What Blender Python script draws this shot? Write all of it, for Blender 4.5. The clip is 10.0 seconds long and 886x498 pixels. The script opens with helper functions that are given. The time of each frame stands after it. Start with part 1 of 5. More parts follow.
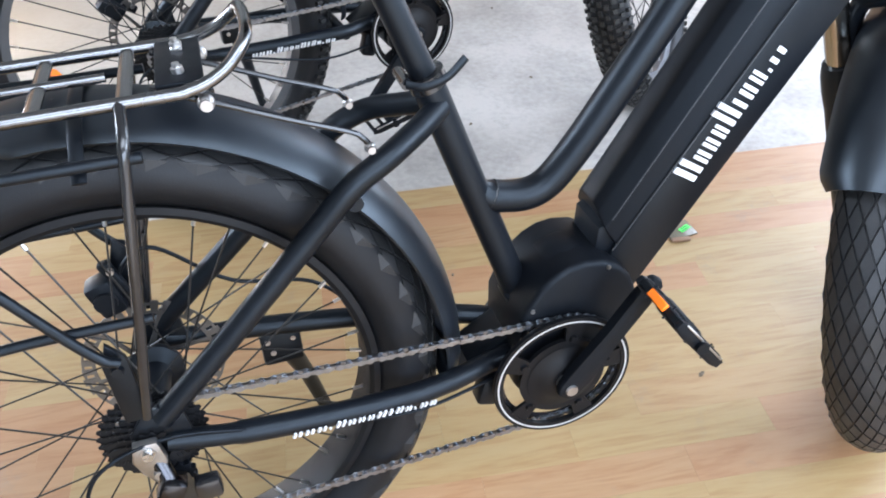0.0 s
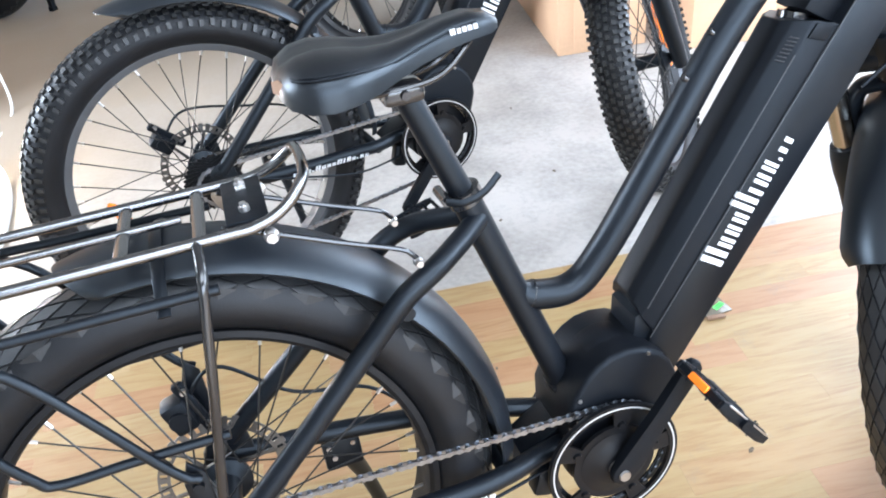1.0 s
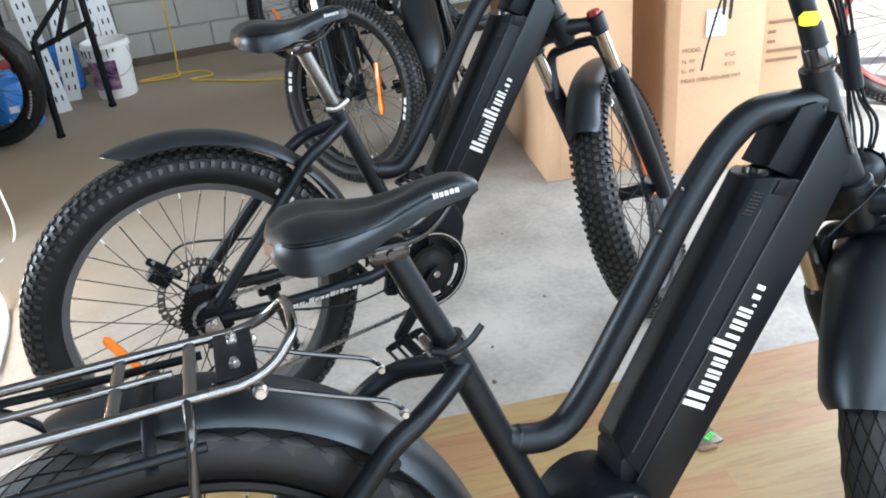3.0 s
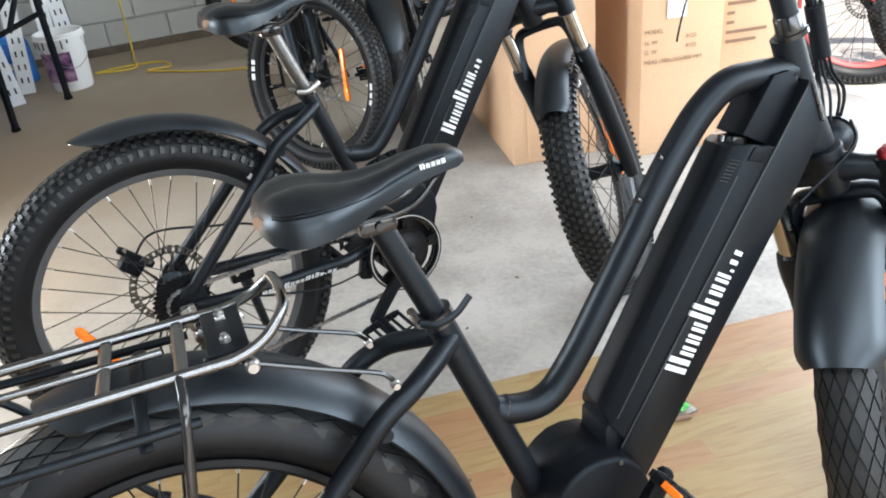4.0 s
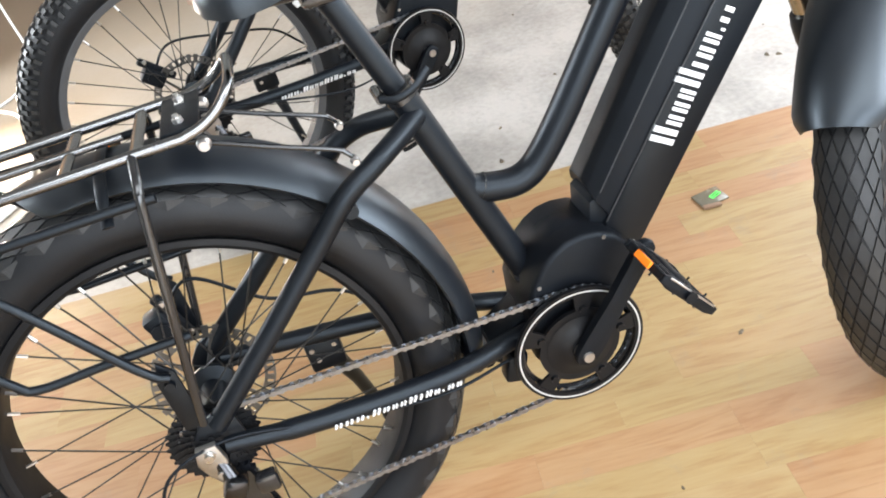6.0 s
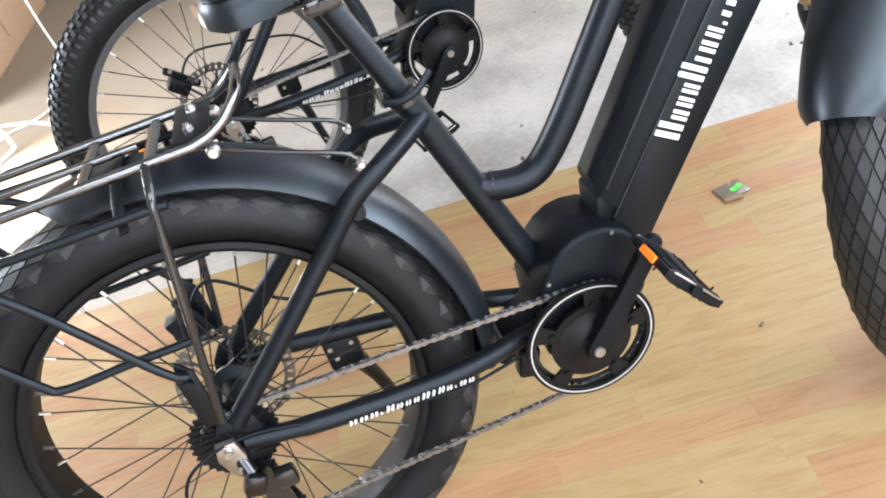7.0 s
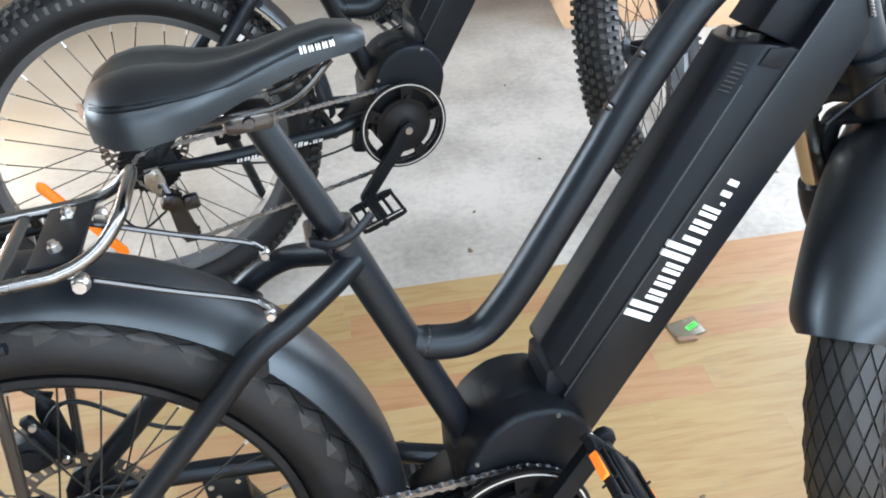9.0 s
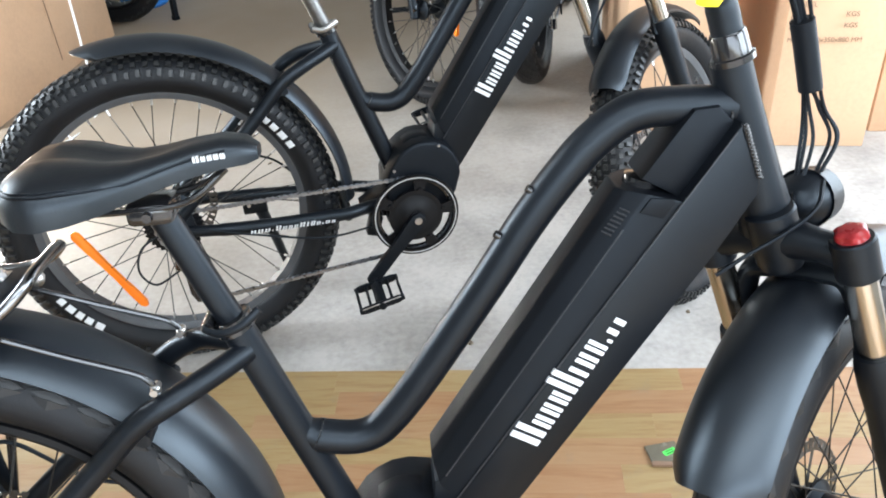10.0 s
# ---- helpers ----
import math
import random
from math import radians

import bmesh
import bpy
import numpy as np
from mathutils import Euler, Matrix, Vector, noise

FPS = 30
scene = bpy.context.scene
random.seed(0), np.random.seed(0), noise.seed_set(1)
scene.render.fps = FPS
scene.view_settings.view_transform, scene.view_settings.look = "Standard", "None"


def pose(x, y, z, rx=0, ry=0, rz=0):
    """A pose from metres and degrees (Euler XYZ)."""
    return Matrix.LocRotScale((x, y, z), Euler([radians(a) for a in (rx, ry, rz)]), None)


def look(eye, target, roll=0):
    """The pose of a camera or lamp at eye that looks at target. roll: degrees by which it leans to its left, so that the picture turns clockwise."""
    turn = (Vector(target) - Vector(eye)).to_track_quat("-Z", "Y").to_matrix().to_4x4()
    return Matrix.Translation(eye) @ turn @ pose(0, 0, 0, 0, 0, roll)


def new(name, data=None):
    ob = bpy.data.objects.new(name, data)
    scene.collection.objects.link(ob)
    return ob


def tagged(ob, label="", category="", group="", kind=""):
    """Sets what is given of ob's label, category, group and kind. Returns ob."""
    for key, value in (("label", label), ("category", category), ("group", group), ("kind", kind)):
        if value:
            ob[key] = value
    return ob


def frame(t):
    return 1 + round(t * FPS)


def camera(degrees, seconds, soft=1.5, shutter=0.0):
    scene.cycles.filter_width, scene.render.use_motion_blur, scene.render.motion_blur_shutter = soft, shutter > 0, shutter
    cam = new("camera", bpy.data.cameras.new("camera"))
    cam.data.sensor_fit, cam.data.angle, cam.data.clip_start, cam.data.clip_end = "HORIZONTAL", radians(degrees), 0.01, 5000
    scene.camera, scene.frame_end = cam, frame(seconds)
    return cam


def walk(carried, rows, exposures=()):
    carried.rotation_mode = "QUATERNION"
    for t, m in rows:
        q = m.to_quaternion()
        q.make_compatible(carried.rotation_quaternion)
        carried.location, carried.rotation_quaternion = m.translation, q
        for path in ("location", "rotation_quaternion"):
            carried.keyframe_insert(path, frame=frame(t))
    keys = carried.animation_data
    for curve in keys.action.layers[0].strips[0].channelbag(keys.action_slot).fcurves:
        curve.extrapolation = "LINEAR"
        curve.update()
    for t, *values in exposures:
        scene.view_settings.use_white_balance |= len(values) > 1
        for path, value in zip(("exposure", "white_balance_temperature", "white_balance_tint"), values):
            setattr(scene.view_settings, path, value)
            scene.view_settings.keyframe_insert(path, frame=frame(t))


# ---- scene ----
cam = camera(58.39, 10.0, soft=1.9, shutter=0.0)
PATH = [
    # seconds, eye, target, roll
    (0, (0.1725, -0.6272, 1.1370), (0.4890, 0.4309, 0.1220), -1.02),
    (0.5, (0.1840, -0.6803, 1.1805), (0.4865, 0.4410, 0.2312), -4.56),
    (1, (0.1468, -0.6629, 1.1960), (0.4467, 0.5128, 0.3141), -6.89),
    (1.5, (0.1515, -0.6504, 1.2118), (0.4663, 0.5641, 0.3897), -7.46),
    (2, (0.1615, -0.6476, 1.2306), (0.4994, 0.6136, 0.4922), -6.70),
    (2.5, (0.1665, -0.6610, 1.2558), (0.5182, 0.6136, 0.5476), -6.51),
    (4, (0.1314, -0.6758, 1.2391), (0.5499, 0.5655, 0.5083), -6.47),
    (4.5, (0.0905, -0.6772, 1.2265), (0.6226, 0.4913, 0.4510), -5.34),
    (5, (0.1278, -0.6954, 1.1977), (0.5738, 0.4020, 0.2775), -7.83),
    (5.5, (0.2077, -0.7327, 1.1698), (0.5286, 0.3636, 0.1976), -11.38),
    (6, (0.2555, -0.7450, 1.1642), (0.4161, 0.3846, 0.1903), -15.01),
    (7.5, (0.2935, -0.7773, 1.1712), (0.3851, 0.3819, 0.2237), -18.50),
    (8, (0.2954, -0.7687, 1.1719), (0.3895, 0.4002, 0.2365), -18.14),
    (8.5, (0.3134, -0.6932, 1.1647), (0.4447, 0.4660, 0.2218), -14.17),
    (9, (0.3580, -0.5507, 1.1795), (0.5728, 0.5924, 0.2323), -6.12),
    (9.5, (0.4466, -0.5336, 1.2027), (0.6625, 0.6697, 0.3336), -2.23),
    (10, (0.5782, -0.6011, 1.2231), (0.6266, 0.6519, 0.3999), -4.16),
]
walk(cam, [(t, look(eye, target, roll)) for t, eye, target, roll in PATH],
     # seconds, stops, kelvin, tint: the clip's camera drifts in brightness and warmth
     [(0, 1.60, 6050, 14), (1, 1.96, 6100, 13), (1.5, 1.77, 6150, 12), (2, 1.43, 6300, 10), (2.5, 1.34, 6400, 10), (4, 1.35, 6700, 10), (4.5, 1.28, 6950, 10), (5, 1.37, 6950, 13),
      (6, 1.72, 6950, 13), (7.5, 1.68, 6600, 14), (8.5, 1.73, 6550, 10), (9, 1.67, 6450, 10), (9.5, 1.73, 6300, 10), (10, 1.54, 6500, 10)])

# ---- light ----
world = bpy.data.worlds.new("daylight")
scene.world = world
world.use_nodes = True
wn = world.node_tree
sky = wn.nodes.new("ShaderNodeTexSky")
sky.sky_type = "NISHITA"
sky.sun_disc = False
sky.sun_elevation = radians(48)
sky.sun_rotation = radians(174)
wn.nodes["Background"].inputs["Strength"].default_value = 0.12
wn.links.new(sky.outputs["Color"], wn.nodes["Background"].inputs["Color"])
sun = new("sun", bpy.data.lights.new("sun", "SUN"))
sun.data.energy, sun.data.angle, sun.data.color = 4.5, radians(0.6), (1.0, 0.95, 0.88)
sun.matrix_world = look((0.5, -4.5, 5.0), (0, 0, 0))


def area(name, eye, target, w, h, watts, colour):
    ob = new(name, bpy.data.lights.new(name, "AREA"))
    ob.data.shape, ob.data.size, ob.data.size_y, ob.data.energy, ob.data.color = "RECTANGLE", w, h, watts, colour
    ob.matrix_world = look(eye, target)
    return ob


# sky light that comes in by the open east front, the roof light, the open south door and a west window
SKYTINT = (0.8, 0.905, 1.0)
area("door_light_east", (2.84, 2.15, 1.4), (0.5, 2.1, 0.6), 4.2, 1.7, 72, SKYTINT)
area("roof_light", (0.6, -1.6, 2.79), (0.6, -1.6, 0.0), 3.4, 1.2, 31, SKYTINT)
area("door_light_south", (0.8, -2.95, 1.7), (0.8, 0.0, 1.0), 3.6, 1.1, 32, SKYTINT)
area("east_window_light", (2.84, -1.2, 1.75), (0.2, 0.2, 0.6), 1.8, 1.0, 32, SKYTINT)
area("west_window_light", (-2.62, 1.75, 1.5), (-0.2, 2.2, 0.3), 1.5, 1.1, 64, SKYTINT)
scene.view_settings.exposure = 1.2


# ---- materials ----
def mat(name, colour, rough=0.5, metal=0.0, vary=0.25, scale=12.0, bump=0.0, bump_scale=200.0, coat=0.0, island=0.0, fine=0.1, spec=0.5, tint=None):
    """A painted, moulded or raw surface with variation at two scales, wear in the gloss and fine relief."""
    m = bpy.data.materials.new(name)
    m.use_nodes = True
    nt = m.node_tree
    N, L = nt.nodes, nt.links
    b = N["Principled BSDF"]
    tc = N.new("ShaderNodeTexCoord")
    n1, n2 = N.new("ShaderNodeTexNoise"), N.new("ShaderNodeTexNoise")
    for n, sc in ((n1, scale), (n2, scale * 14)):
        n.inputs["Scale"].default_value = sc
        n.inputs["Detail"].default_value = 6
        L.new(tc.outputs["Object"], n.inputs["Vector"])
    mix = N.new("ShaderNodeMath")
    mix.operation = "MULTIPLY_ADD"
    L.new(n2.outputs["Fac"], mix.inputs[0])
    mix.inputs[1].default_value = fine / max(vary, 0.01)
    L.new(n1.outputs["Fac"], mix.inputs[2])
    ramp = N.new("ShaderNodeMapRange")
    L.new(mix.outputs[0], ramp.inputs[0])
    ramp.inputs[1].default_value, ramp.inputs[2].default_value = 0.25, 0.85
    ramp.inputs[3].default_value, ramp.inputs[4].default_value = 1 - vary, 1 + vary
    hsv = N.new("ShaderNodeHueSaturation")
    hsv.inputs["Color"].default_value = (*colour, 1)
    L.new(ramp.outputs[0], hsv.inputs["Value"])
    if island:
        oi, mr = N.new("ShaderNodeObjectInfo"), N.new("ShaderNodeMapRange")
        L.new(oi.outputs["Random"], mr.inputs[0])
        mr.inputs[3].default_value, mr.inputs[4].default_value = 1 - island, 1 + island
        mu = N.new("ShaderNodeMath")
        mu.operation = "MULTIPLY"
        L.new(mr.outputs[0], mu.inputs[0])
        L.new(ramp.outputs[0], mu.inputs[1])
        L.new(mu.outputs[0], hsv.inputs["Value"])
    L.new(hsv.outputs[0], b.inputs["Base Color"])
    rr = N.new("ShaderNodeMapRange")
    L.new(n1.outputs["Fac"], rr.inputs[0])
    rr.inputs[1].default_value, rr.inputs[2].default_value = 0.3, 0.7
    rr.inputs[3].default_value, rr.inputs[4].default_value = max(0.02, rough * 0.85), min(1, rough * 1.15)
    L.new(rr.outputs[0], b.inputs["Roughness"])
    b.inputs["Metallic"].default_value = metal
    b.inputs["Specular IOR Level"].default_value = spec
    if tint:
        b.inputs["Specular Tint"].default_value = (*tint, 1)
    b.inputs["Coat Weight"].default_value = coat
    b.inputs["Coat Roughness"].default_value = 0.15
    if bump:
        n3, bp = N.new("ShaderNodeTexNoise"), N.new("ShaderNodeBump")
        n3.inputs["Scale"].default_value, n3.inputs["Detail"].default_value = bump_scale, 4
        L.new(tc.outputs["Object"], n3.inputs["Vector"])
        L.new(n3.outputs["Fac"], bp.inputs["Height"])
        bp.inputs["Strength"].default_value, bp.inputs["Distance"].default_value = bump, 0.002
        L.new(bp.outputs[0], b.inputs["Normal"])
    return m


COOL = (0.78, 0.9, 1.0)
PAINT = mat("satin_black_paint", (0.0026, 0.0033, 0.005), 0.4, vary=0.2, scale=6, bump=0.05, bump_scale=1100, spec=0.33, tint=COOL)
PLASTIC = mat("black_plastic", (0.003, 0.0035, 0.005), 0.5, vary=0.2, scale=20, bump=0.1, bump_scale=900, spec=0.21, tint=COOL)
FENDER = mat("fender_plastic", (0.0045, 0.0055, 0.0078), 0.4, vary=0.25, scale=8, bump=0.05, bump_scale=700, spec=0.72, tint=COOL)
RUBBER = mat("tyre_rubber", (0.006, 0.0066, 0.008), 0.5, vary=0.4, scale=14, bump=0.15, bump_scale=500, spec=0.26)
# paler than the carcass: dust and sheen on the knobs, against shaded gaps
KNOB = mat("dusty_lit_knob_rubber", (0.0145, 0.0148, 0.015), 0.45, vary=0.5, scale=26, bump=0.2, bump_scale=400)
TREAD = mat("tread_rubber", (0.0125, 0.0133, 0.0145), 0.48, vary=0.45, scale=22, bump=0.2, bump_scale=400, spec=0.4)
RIM = mat("rim_anodised", (0.005, 0.0052, 0.006), 0.5, 0.0, vary=0.2, scale=20, spec=0.2)
STEEL = mat("bright_steel", (0.5, 0.49, 0.48), 0.3, 1.0, vary=0.12, scale=30)
DULLSTEEL = mat("dull_steel", (0.38, 0.37, 0.36), 0.38, 1.0, vary=0.25, scale=60)
STANCHION = mat("stanchion", (0.4, 0.37, 0.33), 0.2, 1.0, vary=0.1, scale=30)
HEADSET = mat("headset_steel", (0.06, 0.06, 0.064), 0.25, 1.0, vary=0.15, scale=30)
CHROME = mat("black_chrome", (0.17, 0.172, 0.178), 0.24, 1.0, vary=0.15, scale=25)
CHAINSTEEL = mat("chain_steel", (0.27, 0.285, 0.31), 0.3, 1.0, vary=0.3, scale=90)
DARKWALL = mat("dark_sheeting", (0.13, 0.13, 0.13), 0.8, vary=0.2, scale=3)
GLOSS = mat("gloss_black_enamel", (0.01, 0.01, 0.011), 0.16, vary=0.1, scale=12, coat=0.4)
RINGBLACK = mat("chainring_black", (0.004, 0.0042, 0.005), 0.42, vary=0.15, scale=30, spec=0.2)
RINGLINE = mat("silver_line", (0.5, 0.5, 0.5), 0.35, 0.3, vary=0.1, scale=40)
SPOKE = mat("black_spoke", (0.02, 0.02, 0.02), 0.35, 0.4, vary=0.1)
RIMGREY = mat("rim_grey_anodised", (0.055, 0.058, 0.063), 0.36, 0.0, vary=0.2, scale=20)
WHITE = mat("white_decal", (0.62, 0.63, 0.64), 0.5, vary=0.05)
DARKGREY = mat("dark_grey_plastic", (0.022, 0.023, 0.026), 0.4, vary=0.15, scale=30)
WELD = mat("painted_weld", (0.008, 0.0085, 0.01), 0.28, vary=0.3, scale=80, spec=0.6)
DISC = mat("brake_disc_steel", (0.15, 0.148, 0.145), 0.4, 1.0, vary=0.3, scale=60)
DECALGREY = mat("grey_decal", (0.25, 0.26, 0.27), 0.5, vary=0.1)
VINYL = mat("saddle_vinyl", (0.0045, 0.005, 0.0062), 0.36, vary=0.25, scale=16, bump=0.1, bump_scale=420, spec=0.42, tint=COOL)
ORANGE = mat("orange_reflector", (0.95, 0.21, 0.015), 0.22, vary=0.15, scale=60)
RED = mat("red_knob", (0.2, 0.01, 0.012), 0.3, vary=0.2, scale=60)
REDPAINT = mat("red_paint", (0.3, 0.03, 0.025), 0.45, vary=0.15, scale=20)
YELLOW = mat("yellow_tag", (0.85, 0.72, 0.02), 0.45, vary=0.08)
CARD = mat("cardboard", (0.55, 0.35, 0.215), 0.85, vary=0.1, scale=5, bump=0.12, bump_scale=120, fine=0.06)
CARDDARK = mat("cardboard_print", (0.2, 0.12, 0.075), 0.8, vary=0.2, scale=30)
TAPE = mat("packing_tape", (0.5, 0.33, 0.19), 0.25, vary=0.06)
PAPER = mat("paper_label", (0.8, 0.8, 0.79), 0.7, vary=0.05)
WALLPAINT = mat("painted_block", (0.40, 0.405, 0.38), 0.8, vary=0.12, scale=4, bump=0.5, bump_scale=60, island=0.05)
MORTAR = mat("mortar", (0.33, 0.33, 0.31), 0.9, vary=0.15, scale=8, bump=0.4, bump_scale=80)
BUCKET = mat("white_bucket", (0.75, 0.76, 0.75), 0.35, vary=0.08, scale=10)
BUCKETLABEL = mat("purple_label", (0.16, 0.1, 0.22), 0.4, vary=0.5, scale=30)


def printed_label(m):
    """Pink and violet blotches printed on the bucket's label."""
    N, L = m.node_tree.nodes, m.node_tree.links
    tc, n, r = N.new("ShaderNodeTexCoord"), N.new("ShaderNodeTexNoise"), N.new("ShaderNodeValToRGB")
    n.inputs["Scale"].default_value, n.inputs["Detail"].default_value = 16, 3
    L.new(tc.outputs["Object"], n.inputs["Vector"])
    L.new(n.outputs["Fac"], r.inputs[0])
    e = r.color_ramp.elements
    e[0].position, e[0].color = 0.36, (0.05, 0.03, 0.14, 1)
    e[1].position, e[1].color = 0.66, (0.6, 0.42, 0.55, 1)
    r.color_ramp.elements.new(0.5).color = (0.38, 0.16, 0.34, 1)
    L.new(r.outputs[0], N["Principled BSDF"].inputs["Base Color"])


printed_label(BUCKETLABEL)
BLUE = mat("blue_plastic", (0.02, 0.18, 0.55), 0.35, vary=0.12, scale=10)
WHITEMETAL = mat("white_metal", (0.72, 0.74, 0.76), 0.4, 0.0, vary=0.08, scale=10)
YCABLE = mat("yellow_cord", (0.7, 0.48, 0.05), 0.5, vary=0.15)
WCABLE = mat("white_cord", (0.8, 0.8, 0.78), 0.45, vary=0.05)
GREEN = mat("green_sticker", (0.1, 0.75, 0.12), 0.5, vary=0.05)
LENS = mat("clear_plastic_bag", (0.13, 0.115, 0.085), 0.25, vary=0.2, scale=40)
CEILING = mat("ceiling_board", (0.2, 0.2, 0.195), 0.85, vary=0.08, scale=3)


def concrete_material():
    m = mat("worn_concrete", (0.298, 0.278, 0.255), 0.72, vary=0.46, scale=4.2, bump=0.6, bump_scale=70, fine=0.2)
    nt = m.node_tree
    N, L = nt.nodes, nt.links
    b = N["Principled BSDF"]
    src = b.inputs["Base Color"].links[0].from_socket
    tc = N.new("ShaderNodeTexCoord")
    v = N.new("ShaderNodeTexNoise")
    v.inputs["Scale"].default_value, v.inputs["Detail"].default_value, v.inputs["Roughness"].default_value = 14, 12, 0.8
    L.new(tc.outputs["Object"], v.inputs["Vector"])
    r = N.new("ShaderNodeMapRange")
    r.inputs[1].default_value, r.inputs[2].default_value, r.inputs[3].default_value, r.inputs[4].default_value = 0.53, 0.7, 0.0, 0.42
    L.new(v.outputs["Fac"], r.inputs[0])
    mx = N.new("ShaderNodeMix")
    mx.data_type = "RGBA"
    L.new(r.outputs[0], mx.inputs[0])
    L.new(src, mx.inputs[6])
    mx.inputs[7].default_value = (0.14, 0.135, 0.13, 1)
    # a brown tone mixed in, stronger towards the back left, broken up by noise
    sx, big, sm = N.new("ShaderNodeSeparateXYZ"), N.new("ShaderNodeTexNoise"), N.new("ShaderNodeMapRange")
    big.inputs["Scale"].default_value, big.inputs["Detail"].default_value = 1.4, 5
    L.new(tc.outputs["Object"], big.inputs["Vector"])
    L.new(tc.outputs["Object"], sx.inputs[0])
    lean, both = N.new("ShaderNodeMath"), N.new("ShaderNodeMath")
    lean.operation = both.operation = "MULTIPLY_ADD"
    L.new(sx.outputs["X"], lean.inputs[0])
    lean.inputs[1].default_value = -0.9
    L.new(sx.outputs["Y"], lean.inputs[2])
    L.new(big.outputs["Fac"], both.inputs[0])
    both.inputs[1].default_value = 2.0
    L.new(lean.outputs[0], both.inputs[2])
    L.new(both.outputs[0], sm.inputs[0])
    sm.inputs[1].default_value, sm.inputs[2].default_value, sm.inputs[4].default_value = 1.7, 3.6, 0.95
    brown_tone = N.new("ShaderNodeMix")
    brown_tone.data_type = "RGBA"
    L.new(sm.outputs[0], brown_tone.inputs[0])
    L.new(mx.outputs[2], brown_tone.inputs[6])
    brown_tone.inputs[7].default_value = (0.30, 0.235, 0.17, 1)
    L.new(brown_tone.outputs[2], b.inputs["Base Color"])
    return m


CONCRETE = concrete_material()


def laminate_material(name, joined):
    """Printed wood laminate: long grain with cathedral figure, tone by strip, trodden-in dirt."""
    m = bpy.data.materials.new(name)
    m.use_nodes = True
    nt = m.node_tree
    N, L = nt.nodes, nt.links
    b = N["Principled BSDF"]
    tc, mp = N.new("ShaderNodeTexCoord"), N.new("ShaderNodeMapping")
    mp.inputs["Scale"].default_value = (2.2, 17, 6)
    L.new(tc.outputs["Object"], mp.inputs["Vector"])
    if joined:
        luck = N.new("ShaderNodeNewGeometry").outputs["Random Per Island"]
    else:
        luck = N.new("ShaderNodeObjectInfo").outputs["Random"]
    off, comb, sc = N.new("ShaderNodeVectorMath"), N.new("ShaderNodeCombineXYZ"), N.new("ShaderNodeMath")
    off.operation, sc.operation = "ADD", "MULTIPLY"
    sc.inputs[1].default_value = 37.0
    L.new(luck, sc.inputs[0])
    L.new(sc.outputs[0], comb.inputs[0])
    L.new(sc.outputs[0], comb.inputs[1])
    L.new(mp.outputs[0], off.inputs[0])
    L.new(comb.outputs[0], off.inputs[1])
    # figure: broad rings bent by slow noise
    g, wv = N.new("ShaderNodeTexNoise"), N.new("ShaderNodeTexNoise")
    g.inputs["Scale"].default_value, g.inputs["Detail"].default_value, g.inputs["Distortion"].default_value = 0.8, 3, 1.6
    wv.inputs["Scale"].default_value, wv.inputs["Detail"].default_value, wv.inputs["Roughness"].default_value = 5.0, 8, 0.7
    L.new(off.outputs[0], g.inputs["Vector"])
    L.new(off.outputs[0], wv.inputs["Vector"])
    ring, sine = N.new("ShaderNodeMath"), N.new("ShaderNodeMath")
    ring.operation, sine.operation = "MULTIPLY", "SINE"
    ring.inputs[1].default_value = 26.0
    L.new(g.outputs["Fac"], ring.inputs[0])
    L.new(ring.outputs[0], sine.inputs[0])
    add = N.new("ShaderNodeMath")
    add.operation = "MULTIPLY_ADD"
    add.inputs[1].default_value = 0.13
    L.new(sine.outputs[0], add.inputs[0])
    L.new(wv.outputs["Fac"], add.inputs[2])
    ramp = N.new("ShaderNodeValToRGB")
    e = ramp.color_ramp.elements
    e[0].position, e[0].color = 0.25, (0.245, 0.16, 0.085, 1)
    e[1].position, e[1].color = 0.72, (0.298, 0.226, 0.135, 1)
    ramp.color_ramp.elements.new(0.48).color = (0.279, 0.203, 0.115, 1)
    L.new(add.outputs[0], ramp.inputs[0])
    tone = N.new("ShaderNodeValToRGB")
    te = tone.color_ramp.elements
    te[0].position, te[0].color = 0.0, (1.08, 0.80, 0.68, 1)
    te[1].position, te[1].color = 1.0, (1.12, 1.04, 0.88, 1)
    tone.color_ramp.elements.new(0.3).color = (1.08, 0.86, 0.72, 1)
    tone.color_ramp.elements.new(0.4).color = (1.06, 0.95, 0.74, 1)
    tone.color_ramp.elements.new(0.75).color = (1.05, 0.96, 0.73, 1)
    L.new(luck, tone.inputs[0])
    mul = N.new("ShaderNodeMix")
    mul.data_type, mul.blend_type = "RGBA", "MULTIPLY"
    mul.inputs[0].default_value = 1.0
    L.new(ramp.outputs[0], mul.inputs[6])
    L.new(tone.outputs[0], mul.inputs[7])
    # grey scuffs and dust over the strips
    geo, d1, dm, dirt = N.new("ShaderNodeNewGeometry"), N.new("ShaderNodeTexNoise"), N.new("ShaderNodeMapRange"), N.new("ShaderNodeMix")
    d1.inputs["Scale"].default_value, d1.inputs["Detail"].default_value, d1.inputs["Roughness"].default_value = 7.0, 10, 0.75
    L.new(geo.outputs["Position"], d1.inputs["Vector"])
    L.new(d1.outputs["Fac"], dm.inputs[0])
    dm.inputs[1].default_value, dm.inputs[2].default_value, dm.inputs[4].default_value = 0.57, 0.76, 0.55
    dirt.data_type = "RGBA"
    L.new(dm.outputs[0], dirt.inputs[0])
    L.new(mul.outputs[2], dirt.inputs[6])
    dirt.inputs[7].default_value = (0.19, 0.165, 0.13, 1)
